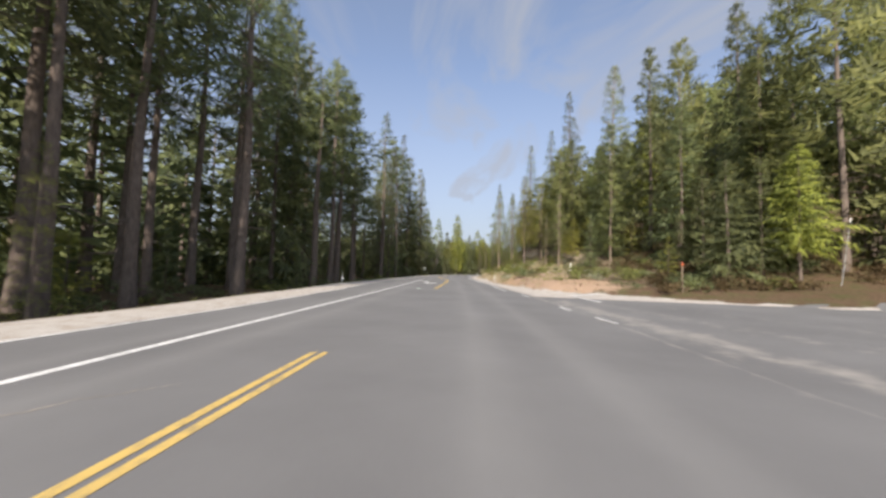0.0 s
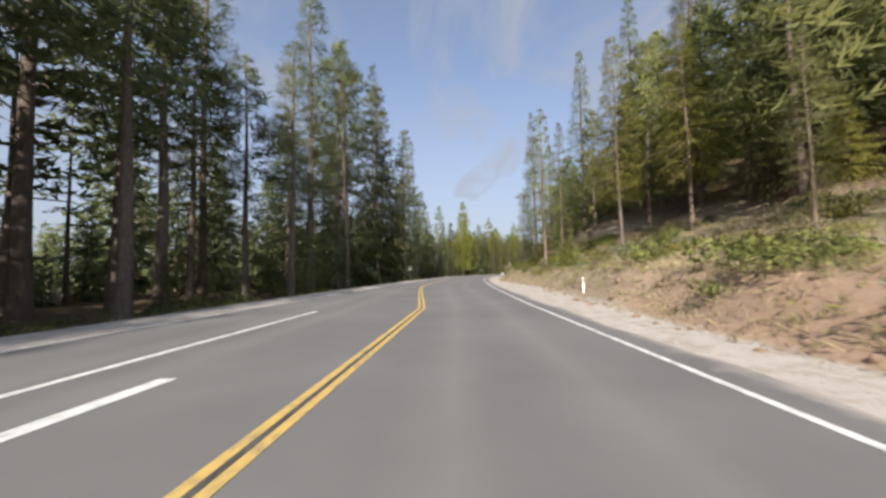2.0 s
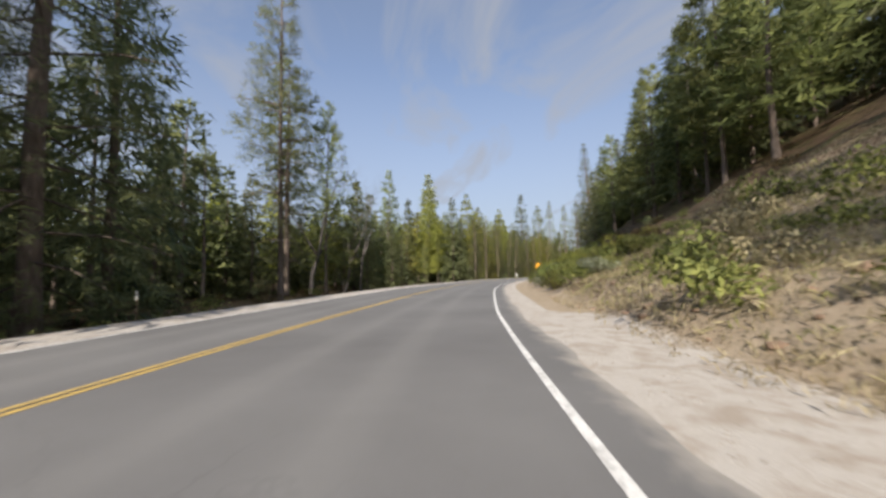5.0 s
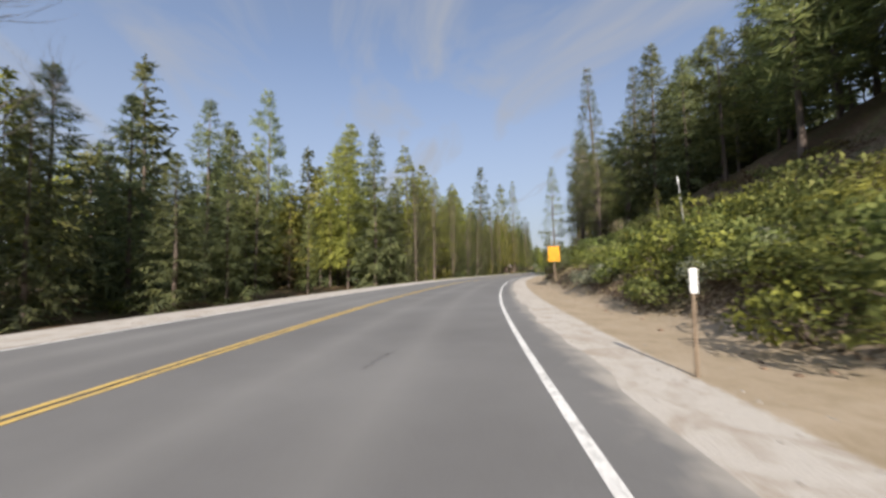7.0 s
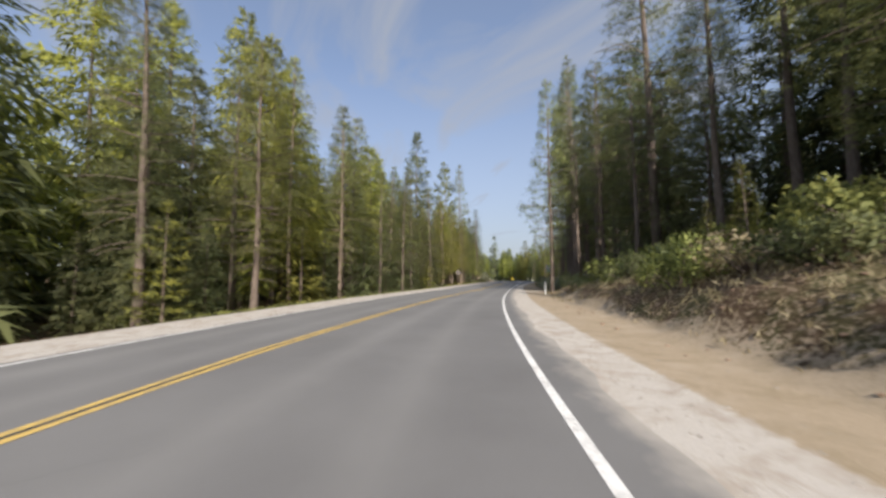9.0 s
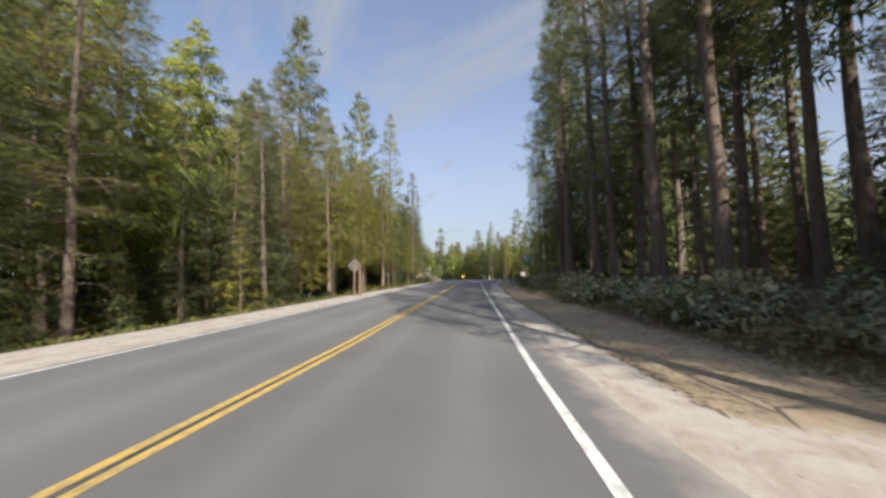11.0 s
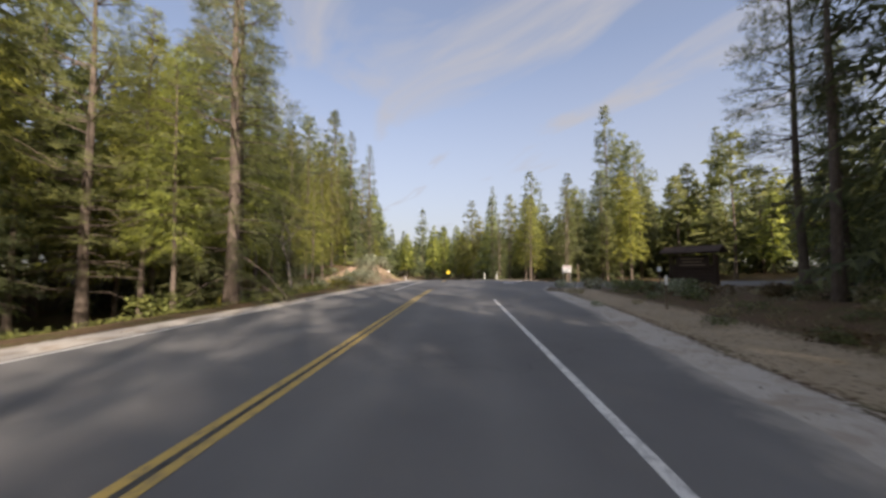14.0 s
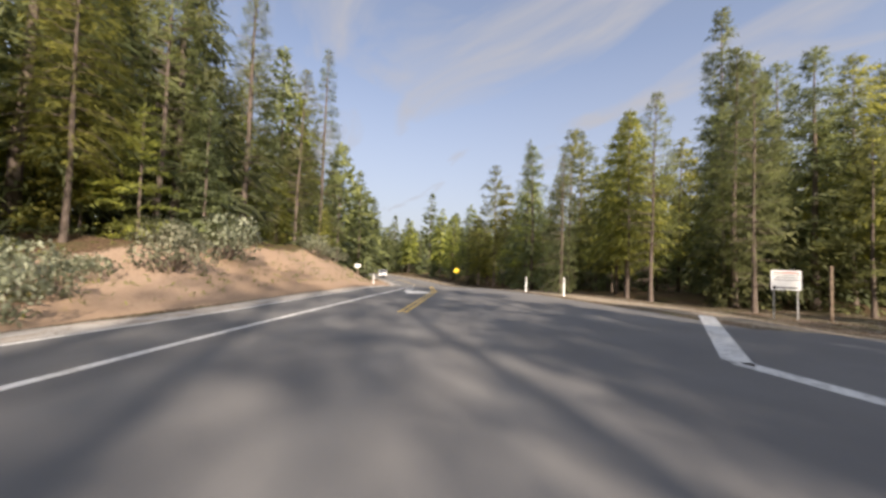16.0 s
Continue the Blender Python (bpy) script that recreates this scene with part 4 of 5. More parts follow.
fill(42, 246, 276, -17, -11.6, 13, ("cedar", "cedar", "pine"), (13, 20), 2.4, 0, BARK_PALE)
fill(43, 274, 302, -18, -11.6, 12, ("fir", "cedar", "pine"), (9, 18), 2.6, 0)
fill(5, 190, 310, -28, -17, 40, ("cedar", "pine", "fir"), (15, 24), 3.4, 1)
fill(51, 190, 310, -75, -28, 80, ("cedar", "pine", "fir"), (15, 25), 4.0, 2)
fill(6, 45, 104, 15, 30, 17, ("pine", "fir", "cedar"), (12, 22), 4.0, 1)
fill(63, 78, 104, 8.5, 14, 11, ("young",), (2.0, 4.6), 1.5, 0)
fill(64, 164, 202, 8.5, 16, 12, ("young",), (1.6, 3.6), 1.5, 0)
fill(7, 32, 128, 28, 80, 60, ("pine", "fir"), (14, 24), 4.5, 2)
fill(8, 128, 218, 17, 38, 80, ("pine", "fir", "pine"), (10, 19), 2.8, 1)
fill(82, 118, 215, 34, 80, 60, ("pine", "fir"), (11, 19), 4.0, 2)
fill(83, 190, 214, 17, 34, 14, ("fir", "tall", "pine"), (18, 28), 3.4, 1)
fill(81, 188, 228, 10, 24, 14, ("pine", "tall", "fir"), (12, 19), 3.2, 0)
fill(96, 250, 280, 20, 34, 4, ("tall", "fir", "pine"), (18, 30), 3.4, 1)
fill(9, 218, 252, 9, 22, 14, ("tall",), (22, 31), 3.0, 0)
fill(93, 250, 270, 11, 20, 5, ("tall", "fir", "tall"), (18, 29), 3.2, 0)
fill(94, 276, 298, 36, 66, 22, ("fir", "pine", "fir"), (8, 17), 2.6, 1)
fill(97, 283, 300, 27, 46, 14, ("pine", "fir", "pine"), (13, 22), 3.0, 1)
fill(98, 226, 262, 15, 34, 16, ("fir", "fir", "cedar"), (7, 15), 2.6, 1)
fill(92, 264, 286, 15, 34, 13, ("tall", "pine", "tall", "fir"), (20, 30), 3.6, 1)
fill(91, 222, 284, 40, 80, 16, ("tall", "fir"), (18, 28), 4.5, 2)
fill(10, 326, 400, 8.5, 30, 70, ("pine", "cedar", "fir", "fir"), (8, 18), 2.4, 1)
fill(103, 322, 345, 20, 60, 40, ("pine", "cedar", "fir"), (10, 18), 2.6, 1)
fill(102, 328, 420, 30, 80, 70, ("pine", "cedar", "fir"), (10, 20), 3.5, 2)
fill(101, 290, 330, 34, 100, 40, ("pine", "fir"), (12, 24), 4.5, 1)
fill(11, 345, 520, -70, -9, 120, ("pine", "cedar", "fir"), (14, 26), 4.0, 2)
fill(111, 400, 560, 8, 110, 120, ("pine", "cedar", "fir"), (15, 26), 4.5, 2)
fill(112, 308, 350, -34, -15, 22, ("pine", "cedar", "fir"), (14, 23), 3.0, 1)
fill(113, 300, 345, -26, -14, 26, ("fir", "cedar", "young"), (4, 10), 1.8, 1)
fill(12, -70, 22, 36, 90, 36, ("pine", "fir"), (20, 30), 5.0, 2)
fill(13, -90, -25, -45, -15, 12, ("fir", "tall"), (24, 34), 4.0, 2)
# undergrowth firs and the woods beyond
fill(201, 190, 310, -60, -19, 56, ("fir",), (5, 11), 2.0, 2)
fill(202, -20, 118, -62, -26, 36, ("fir",), (5, 12), 2.2, 2)
fill(203, 224, 292, 34, 70, 20, ("fir",), (5, 9), 2.2, 2)
fill(104, 292, 330, 48, 120, 46, ("fir", "pine"), (7, 17), 2.6, 2)
fill(204, 330, 420, 12, 60, 40, ("fir", "cedar"), (5, 11), 2.2, 2)
fill(205, 110, 205, -130, -80, 40, ("fir", "pine"), (12, 22), 4.0, 2)
fill(206, 200, 330, -150, -75, 40, ("fir", "pine"), (14, 24), 4.0, 2)
fill(207, 330, 520, 80, 170, 40, ("fir", "pine"), (14, 24), 4.0, 2)
fill(211, 446, 520, -12, 14, 30, ("fir", "pine"), (14, 25), 3.0, 2)
fill(208, 540, 700, -80, 130, 50, ("fir", "pine"), (16, 28), 4.0, 2)
fill(212, 29, 44, 20, 34, 14, ("fir", "fir", "cedar"), (5, 12), 1.8, 1)
fill(210, 30, 62, 15, 32, 14, ("fir", "young", "cedar"), (3, 8), 1.8, 1)
fill(209, 34, 120, 20, 40, 24, ("fir", "pine"), (5, 10), 2.5, 2)
build_woods()


# ---- brush ----
def thicket(seed, s0, s1, d0, d1, count, sizes, mats, tall=(0.8, 1.2), label="", group="", bank=True):
    rng = np.random.default_rng(seed)
    for _ in range(count):
        s, d = rng.uniform(s0, s1), rng.uniform(d0, d1)
        x, y = (float(v) for v in plan(s, d + float(bank_foot(s)) if bank and d1 > 0 else d))
        size, k, mat = rng.uniform(*sizes), rng.uniform(*tall), mats[int(rng.integers(0, len(mats)))]
        if label:
            bush(x, y, size, k, mat, label, group=group or "roadside shrubs")
        else:
            undergrowth(x, y, size, k, mat)


thicket(411, 156, 171, 1.5, 6.5, 16, (1.0, 2.1), (BRUSH, BRUSH, CEDAR), (0.8, 1.25), "dense yellow-green brush shrub on the cut slope")
thicket(412, 126, 166, 0.5, 3.4, 64, (0.8, 1.6), (BRUSH, BRUSH, CEDAR, SAGE), (0.7, 1.15), "dense yellow-green brush shrub on the cut slope")
thicket(41, 126, 161, 0.9, 6.2, 66, (0.9, 1.7), (BRUSH, BRUSH, CEDAR), (0.8, 1.25), "dense yellow-green brush shrub on the cut slope")
thicket(42, 172, 215, 0.8, 9, 60, (0.9, 1.9), (BRUSH, BRUSH, STRAW, FIR), (0.8, 1.3), "ragged green shrub on the dry cut slope")
thicket(43, 34, 80, 0.8, 11, 40, (0.5, 1.2), (BRUSH, STRAW, SAGE), (0.7, 1.1))
thicket(44, 80, 126, 0.8, 10, 44, (0.6, 1.8), (BRUSH, STRAW, BRUSH), (0.7, 1.2))
thicket(45, 224, 262, -0.2, 4.5, 90, (0.9, 1.8), (STRAW, FIR, SAGE, FIR), (0.7, 1.1))
thicket(46, -10, 112, -24, -14.5, 40, (0.7, 1.8), (FIR, BRUSH), (0.6, 1.0))
thicket(47, 195, 300, -16, -11.2, 36, (0.6, 1.6), (BRUSH, CEDAR, FIR), (0.7, 1.2))
thicket(48, 303, 345, -18, -13.5, 18, (1.0, 2.0), (SAGE, SAGE, BRUSH), (0.7, 1.0), "grey-green sage shrub on the red dirt bank", "bank shrubs")
thicket(49, 272, 300, 2, 9, 16, (0.4, 0.9), (STRAW, FIR), (0.7, 1.0))
thicket(50, 120, 200, -34, -20, 24, (0.8, 2.0), (BRUSH, RUST, FIR), (0.7, 1.1))
thicket(51, 28, 62, 1.0, 16, 40, (0.6, 1.6), (FIR, BRUSH, RUST), (0.7, 1.1))
thicket(52, 300, 345, -22, -14, 30, (0.7, 1.6), (FIR, BRUSH, CEDAR), (0.7, 1.1))
thicket(66, 302, 316, -15, -11.4, 14, (0.6, 1.1), (FIR, BRUSH, SAGE), (1.0, 1.4))
thicket(53, 299, 313, -14, -10.6, 18, (0.6, 1.3), (SAGE, BRUSH, SAGE, CEDAR), (0.6, 1.0))
thicket(54, 262, 300, 3, 12, 26, (0.6, 1.4), (FIR, RUST, BRUSH), (0.6, 1.0))
thicket(55, 276, 298, 22, 40, 36, (0.9, 2.0), (FIR, BRUSH, FIR), (0.6, 1.0))
thicket(65, 27, 46, 15, 34, 70, (0.8, 1.7), (RUST, FIR, RUST), (0.7, 1.1), bank=False)
thicket(59, 27, 44, 6, 20, 36, (0.8, 1.8), (FIR, RUST, BRUSH), (0.7, 1.1))
thicket(56, 58, 110, 1.5, 10, 56, (0.5, 1.3), (BRUSH, STRAW, BRUSH, CEDAR), (0.7, 1.2))
thicket(67, 126, 172, 6.5, 13, 34, (0.6, 1.3), (BRUSH, FIR, RUST, CEDAR), (0.7, 1.1))
thicket(57, 172, 215, 1.0, 12, 40, (0.8, 1.8), (BRUSH, FIR, BRUSH), (0.7, 1.2))
thicket(63, 52, 84, 1.2, 11, 46, (0.5, 1.2), (BRUSH, BRUSH, CEDAR, STRAW), (0.7, 1.1))
thicket(58, 78, 100, 2.4, 7.5, 22, (0.9, 1.7), (BRUSH, BRUSH, CEDAR), (0.8, 1.2))
thicket(61, 276, 286, 2.5, 6.5, 22, (0.7, 1.2), (FIR, STRAW, FIR), (0.7, 1.0))
thicket(62, 258, 301, 5.2, 18, 130, (0.25, 0.7), (FIR, STRAW, RUST, SAGE), (0.6, 1.0), bank=False)
thicket(64, 289, 301, 7.5, 15, 22, (0.7, 1.3), (FIR, SAGE, RUST), (0.7, 1.0), bank=False)
thicket(60, 268, 283, 3.2, 8, 40, (0.9, 1.6), (FIR, FIR, STRAW), (0.8, 1.1))
BANK_BUSHES = ((14.0, 36.4, 1.5, 1.15), (16.5, 32.0, 1.3, 1.2), (19.5, 31.0, 1.0, 1.0))
for x, y, size, k in ((90.4, 299.2, 1.6, 1.45), (92.0, 303.4, 2.0, 1.4), (98.1, 314.4, 1.8, 1.2), (100.1, 317.0, 1.5, 1.1),
                      (88.2, 291.6, 1.2, 1.6), (88.1, 294.2, 1.1, 1.6)):
    bush(x, y, size, k, SAGE, "large grey-green sage shrub on the red dirt bank", group="bank shrubs")
for x, y, size, k in BANK_BUSHES:
    bush(x, y, size, k, BRUSH, "bright yellow-green shrub on the red dirt bank", group="bank shrubs")
build_undergrowth()


# ---- things along the road ----
def part(name, bm, mat, parent, label=""):
    me = bpy.data.meshes.new(name)
    bm.to_mesh(me)
    bm.free()
    me.materials.append(mat)
    ob = new(name, me)
    ob.parent = parent
    return tagged(ob, label)


def box(sx, sy, sz, at=(0, 0, 0), bevel=0.0, turn=None):
    bm = bmesh.new()
    bmesh.ops.create_cube(bm, size=1)
    bmesh.ops.scale(bm, vec=(sx, sy, sz), verts=bm.verts)
    if bevel:
        bmesh.ops.bevel(bm, geom=bm.edges[:], offset=bevel, segments=2, affect="EDGES")
    if turn:
        bmesh.ops.rotate(bm, cent=(0, 0, 0), matrix=turn, verts=bm.verts)
    bmesh.ops.translate(bm, vec=at, verts=bm.verts)
    return bm


def rod(r0, r1, height, at=(0, 0, 0), sides=10, tilt=None):
    bm = bmesh.new()
    bmesh.ops.create_cone(bm, cap_ends=True, segments=sides, radius1=r0, radius2=r1, depth=height)
    bmesh.ops.translate(bm, vec=(0, 0, height / 2), verts=bm.verts)
    if tilt:
        bmesh.ops.rotate(bm, cent=(0, 0, 0), matrix=tilt, verts=bm.verts)
    bmesh.ops.translate(bm, vec=at, verts=bm.verts)
    return bm


def plate(w, h, thick=0.012, corner=0.05, at=(0, 0, 0), turn=0.0):
    """An upright sign plate with rounded corners, facing -y."""
    bm = bmesh.new()
    pts = []
    for cx, cz, a0 in ((w / 2 - corner, h / 2 - corner, 0), (-w / 2 + corner, h / 2 - corner, 90), (-w / 2 + corner, -h / 2 + corner, 180), (w / 2 - corner, -h / 2 + corner, 270)):
        for k in range(5):
            a = radians(a0 + k * 22.5)
            pts.append((cx + corner * math.cos(a), cz + corner * math.sin(a)))
    c, s = math.cos(radians(turn)), math.sin(radians(turn))
    pts = [(x * c - z * s, x * s + z * c) for x, z in pts]
    lo = [bm.verts.new((x, -thick / 2, z)) for x, z in pts]
    hi = [bm.verts.new((x, thick / 2, z)) for x, z in pts]
    bm.faces.new(lo)
    bm.faces.new(hi[::-1])
    n = len(pts)
    for i in range(n):
        bm.faces.new((lo[i], hi[i], hi[(i + 1) % n], lo[(i + 1) % n]))
    bmesh.ops.recalc_face_normals(bm, faces=bm.faces)
    bmesh.ops.translate(bm, vec=at, verts=bm.verts)
    return bm


def base(name, x, y, face, label, category, group="", z=None, lean=0.0):
    """An Empty on the ground; face: the heading, in degrees, towards which its front (-y) looks away from."""
    s, d = locate(x, y)
    ob = new(name, None)
    ob.matrix_world = pose(x, y, float(land(s, d)) - 0.02 if z is None else z, 0, lean, face)
    return tagged(ob, label, category, group)


def lettering(text, size, at, mat, parent, name="letter_row"):
    cu = bpy.data.curves.new(name, "FONT")
    cu.body, cu.size, cu.extrude, cu.align_x, cu.align_y = text, size, 0.002, "CENTER", "CENTER"
    tmp = new(name, cu)
    dg = bpy.context.evaluated_depsgraph_get()
    me = bpy.data.meshes.new_from_object(tmp.evaluated_get(dg))
    bpy.data.objects.remove(tmp)
    me.materials.clear()
    me.materials.append(mat)
    ob = new(name, me)
    ob.parent = parent
    ob.matrix_basis = pose(*at, 90, 0, 0)
    return ob


def delineator(x, y, face, tall=1.2, label="white flexible roadside delineator post with reflector"):
    root = base("delineator_post", x, y, face, label, "road post", "delineator posts")
    part("post", box(0.095, 0.02, tall, (0, 0, tall / 2 - 0.1), 0.006), SIGN_WHITE, root)
    part("reflector", box(0.075, 0.006, 0.16, (0, -0.014, tall - 0.28), 0.002), GALV, root, "pale grey reflector strip")
    return root


def wood_delineator(x, y, face, tall=1.35):
    # weathered wooden post with a white painted plate near its top
    root = base("delineator_post", x, y, face, "weathered wooden delineator post with white marker plate", "road post", "delineator posts")
    part("post", box(0.05, 0.03, tall, (0, 0, tall / 2 - 0.1), 0.004), WOOD, root)
    part("plate", plate(0.10, 0.34, 0.008, 0.012, (0, -0.022, tall - 0.28)), SIGN_WHITE, root, "white painted marker plate")
    return root


def snow_pole(x, y, face, tall, lean=0.0):
    root = base("snow_pole", x, y, face, "thin grey steel snow pole with white tip", "snow pole", "snow poles", lean=lean)
    part("pole", rod(0.028, 0.022, tall - 0.3), GALV, root)
    part("tip", rod(0.032, 0.028, 0.3, (0, 0, tall - 0.3)), SIGN_WHITE, root, "white painted tip")
    return root


delineator(-10.3, 39.5, 0)
delineator(15.8, 43.5, 0, 1.1)
delineator(9.6, 62.2, 0, 1.0)
wood_delineator(10.2, 93.8, -4)
wood_delineator(19.55, 147.75, -12, 1.58)
wood_delineator(-3.6, 119.0, -4)
wood_delineator(80.3, 254.1, -30)
wood_delineator(88.9, 262.6, -30)
delineator(109.2, 297.0, -28)
delineator(111.0, 302.3, -28)
delineator(47.5, 205.5, -25)
delineator(104.5, 318.0, -25)
snow_pole(29.0, 26.0, 0, 5.0, 10)
snow_pole(11.6, 95.5, 0, 1.85, 0)
snow_pole(29.0, 157.1, -12, 3.0, -5)


def marker_post():
    root = base("marker_post", 17.4, 25.9, 0, "slim wooden marker post with orange reflector", "road post")
    part("post", box(0.07, 0.07, 2.2, (0, 0, 1.0), 0.008), WOOD, root)
    part("reflector", plate(0.10, 0.18, 0.01, 0.03, (0, -0.045, 2.0)), ORANGE, root, "orange-red reflector plate")
    part("cap", rod(0.05, 0.02, 0.08, (0, 0, 2.1)), ORANGE, root)


marker_post()


def yellow_sign():
    root = base("warning_sign", 30.0, 170.5, -20, "yellow warning sign with black lettering on wooden post", "road sign", lean=-2)
    zg = root.matrix_world.translation.z
    mid = 2.78 - zg
    part("post", box(0.10, 0.10, mid + 0.5, (0, 0.06, (mid + 0.5) / 2 - 0.2), 0.008), WOOD, root)
    top = part("panel", plate(0.91, 0.91, 0.01, 0.045, (0, 0, mid)), SIGN_YELLOW, root, "square yellow panel")
    low = part("panel", plate(0.91, 0.30, 0.01, 0.03, (0, 0, mid - 0.62)), SIGN_YELLOW, root, "narrow yellow panel")
    for pan, w, h, z in ((top, 0.85, 0.85, mid), (low, 0.85, 0.24, mid - 0.62)):
        for bw, bh, bx, bz in ((w, 0.014, 0, h / 2), (w, 0.014, 0, -h / 2), (0.014, h, w / 2, 0), (0.014, h, -w / 2, 0)):
            part("border", box(bw, 0.004, bh, (bx, -0.008, z + bz)), BLACK, pan)
    # worn lettering, too small to read, as bars
    for k, widths in enumerate(((0.28, 0.16, 0.22), (0.30, 0.12, 0.26), (0.40, 0.24), (0.22, 0.36), (0.18, 0.46))):
        x0 = -(sum(widths) + 0.05 * (len(widths) - 1)) / 2
        for w in widths:
            part("letter_bar", box(w, 0.004, 0.042, (x0 + w / 2, -0.008, mid + 0.30 - k * 0.15)), BLACK, top)
            x0 += w + 0.05
    for x0, w in ((-0.24, 0.24), (0.04, 0.12), (0.25, 0.22)):
        part("letter_bar", box(w, 0.004, 0.05, (x0, -0.008, mid - 0.62)), BLACK, low)


yellow_sign()


def white_sign():
    root = base("information_sign", 114.4, 288.8, -52, "white rectangular information sign on two thin posts", "road sign")
    for x in (-0.42, 0.42):
        part("post", box(0.06, 0.05, 2.4, (x, 0.05, 1.0), 0.005), GALV, root)
    pan = part("panel", plate(1.08, 0.9, 0.012, 0.03, (0, 0, 1.78)), SIGN_WHITE, root, "white panel")
    for k, (w, h) in enumerate(((0.9, 0.05), (0.98, 0.04), (0.8, 0.04), (0.94, 0.04))):
        part("letter_bar", box(w, 0.004, h, (0.01 * k, -0.009, 2.12 - k * 0.11)), ORANGE if k == 0 else GALV, pan)
    part("arrow", box(0.8, 0.004, 0.05, (0, -0.009, 1.44)), BLACK, pan, "black arrow bar")
    part("arrow_head", plate(0.12, 0.12, 0.004, 0.02, (-0.42, -0.009, 1.44), 45), BLACK, pan)
    post = base("sign_post", 115.0, 287.5, -52, "dark wooden post beside the white sign", "post")
    part("post", box(0.10, 0.10, 2.5, (0, 0, 1.2), 0.01), WOOD, post)


white_sign()


def framed(w, h, at, mat, root, label):
    """A sign panel with a thin white border."""
    pan = part("panel", plate(w, h, 0.012, 0.05, at), SIGN_WHITE, root, label)
    part("face", plate(w - 0.035, h - 0.035, 0.006, 0.04, (at[0], at[1] - 0.008, at[2])), mat, pan)
    return pan


def green_signs():
    x, y = (float(v) for v in plan(272.6, 8.1))
    root = base("guide_sign", x, y, -36, "green guide sign cluster with blue symbol panel on two posts", "road sign")
    for px in (-0.37, 0.37):
        part("post", box(0.11, 0.09, 4.0, (px, 0.062, 1.9), 0.01), WOOD, root)
    wide = framed(1.08, 0.72, (0, 0, 2.9), SIGN_GREEN, root, "wide green panel with white border")
    lane = framed(0.58, 0.68, (0.24, 0, 3.62), SIGN_GREEN, root, "small green panel with white border")
    blue = framed(0.46, 0.94, (-0.32, 0, 3.76), SIGN_BLUE, root, "blue symbol panel")
    lettering("Blue Lake", 0.19, (-0.10, -0.014, 3.05), SIGN_WHITE, wide)
    lettering("Springs Jct", 0.17, (-0.10, -0.014, 2.75), SIGN_WHITE, wide)
    part("arrow", box(0.045, 0.004, 0.26, (0.42, -0.013, 2.86)), SIGN_WHITE, wide, "white arrow shaft")
    part("arrow_head", plate(0.11, 0.11, 0.004, 0.015, (0.42, -0.013, 3.0), 45), SIGN_WHITE, wide)
    part("letter_bar", box(0.40, 0.004, 0.11, (0.24, -0.013, 3.74)), SIGN_WHITE, lane)
    part("letter_bar", box(0.16, 0.004, 0.11, (0.16, -0.013, 3.50)), SIGN_WHITE, lane)
    part("arrow", box(0.16, 0.004, 0.04, (0.38, -0.013, 3.50)), SIGN_WHITE, lane, "white arrow shaft")
    part("symbol", rod(0.17, 0.17, 0.006, (-0.32, -0.012, 3.92), 24, Matrix.Rotation(radians(90), 3, "X")), SIGN_WHITE, blue, "round white symbol")
    part("symbol", box(0.13, 0.005, 0.20, (-0.32, -0.021, 3.95), 0.002), SIGN_BLUE, blue, "blue block in the white symbol")
    part("letter_bar", box(0.30, 0.004, 0.13, (-0.32, -0.013, 3.44)), SIGN_WHITE, blue)


green_signs()


def small_sign(x, y, face, w, h, z, mat, turn, name, label, back=False):
    root = base(name, x, y, face, label, "road sign")
    part("post", box(0.07, 0.06, z + h / 2, (0, 0.04 if not back else -0.04, (z + h / 2) / 2 - 0.15), 0.006), WOOD, root)
    part("panel", plate(w, h, 0.01, 0.04, (0, 0, z), turn), mat, root)
    return root


d1 = small_sign(127.3, 339.9, -25, 0.85, 0.85, 2.8, SIGN_LEMON, 45, "warning_sign", "yellow diamond warning sign at the far bend")
part("symbol", box(0.08, 0.004, 0.4, (0, -0.008, 2.8)), BLACK, d1, "black symbol bar")
small_sign(128.0, 327.0, -30, 1.0, 0.7, 2.6, GALV, 0, "road_sign", "bare grey back of a road sign", True)
x, y = (float(v) for v in plan(107.5, -12.2))
small_sign(x, y, -2, 0.76, 0.62, 2.2, SIGN_DULL, 0, "road_sign", "bare grey back of a road sign beside the wood", True)
d2 = small_sign(54.1, 239.5, -33, 0.82, 0.82, 2.35, SIGN_BACK, 45, "road_sign", "bare grey back of a diamond sign before the cedars", True)
part("brace", box(0.8, 0.03, 0.04, (0, -0.03, 2.3)), WOOD, d2, "flat cross brace")
stake = base("wooden_post", 54.5, 239.4, -33, "pale weathered square wooden post by the shoulder", "post")
part("post", box(0.14, 0.14, 2.3, (0, 0, 1.05), 0.012), WOOD, stake)
small_sign(106.5, 331.5, -20, 0.75, 0.5, 1.2, SIGN_WHITE, 0, "information_sign", "small white sign at the foot of the bank")


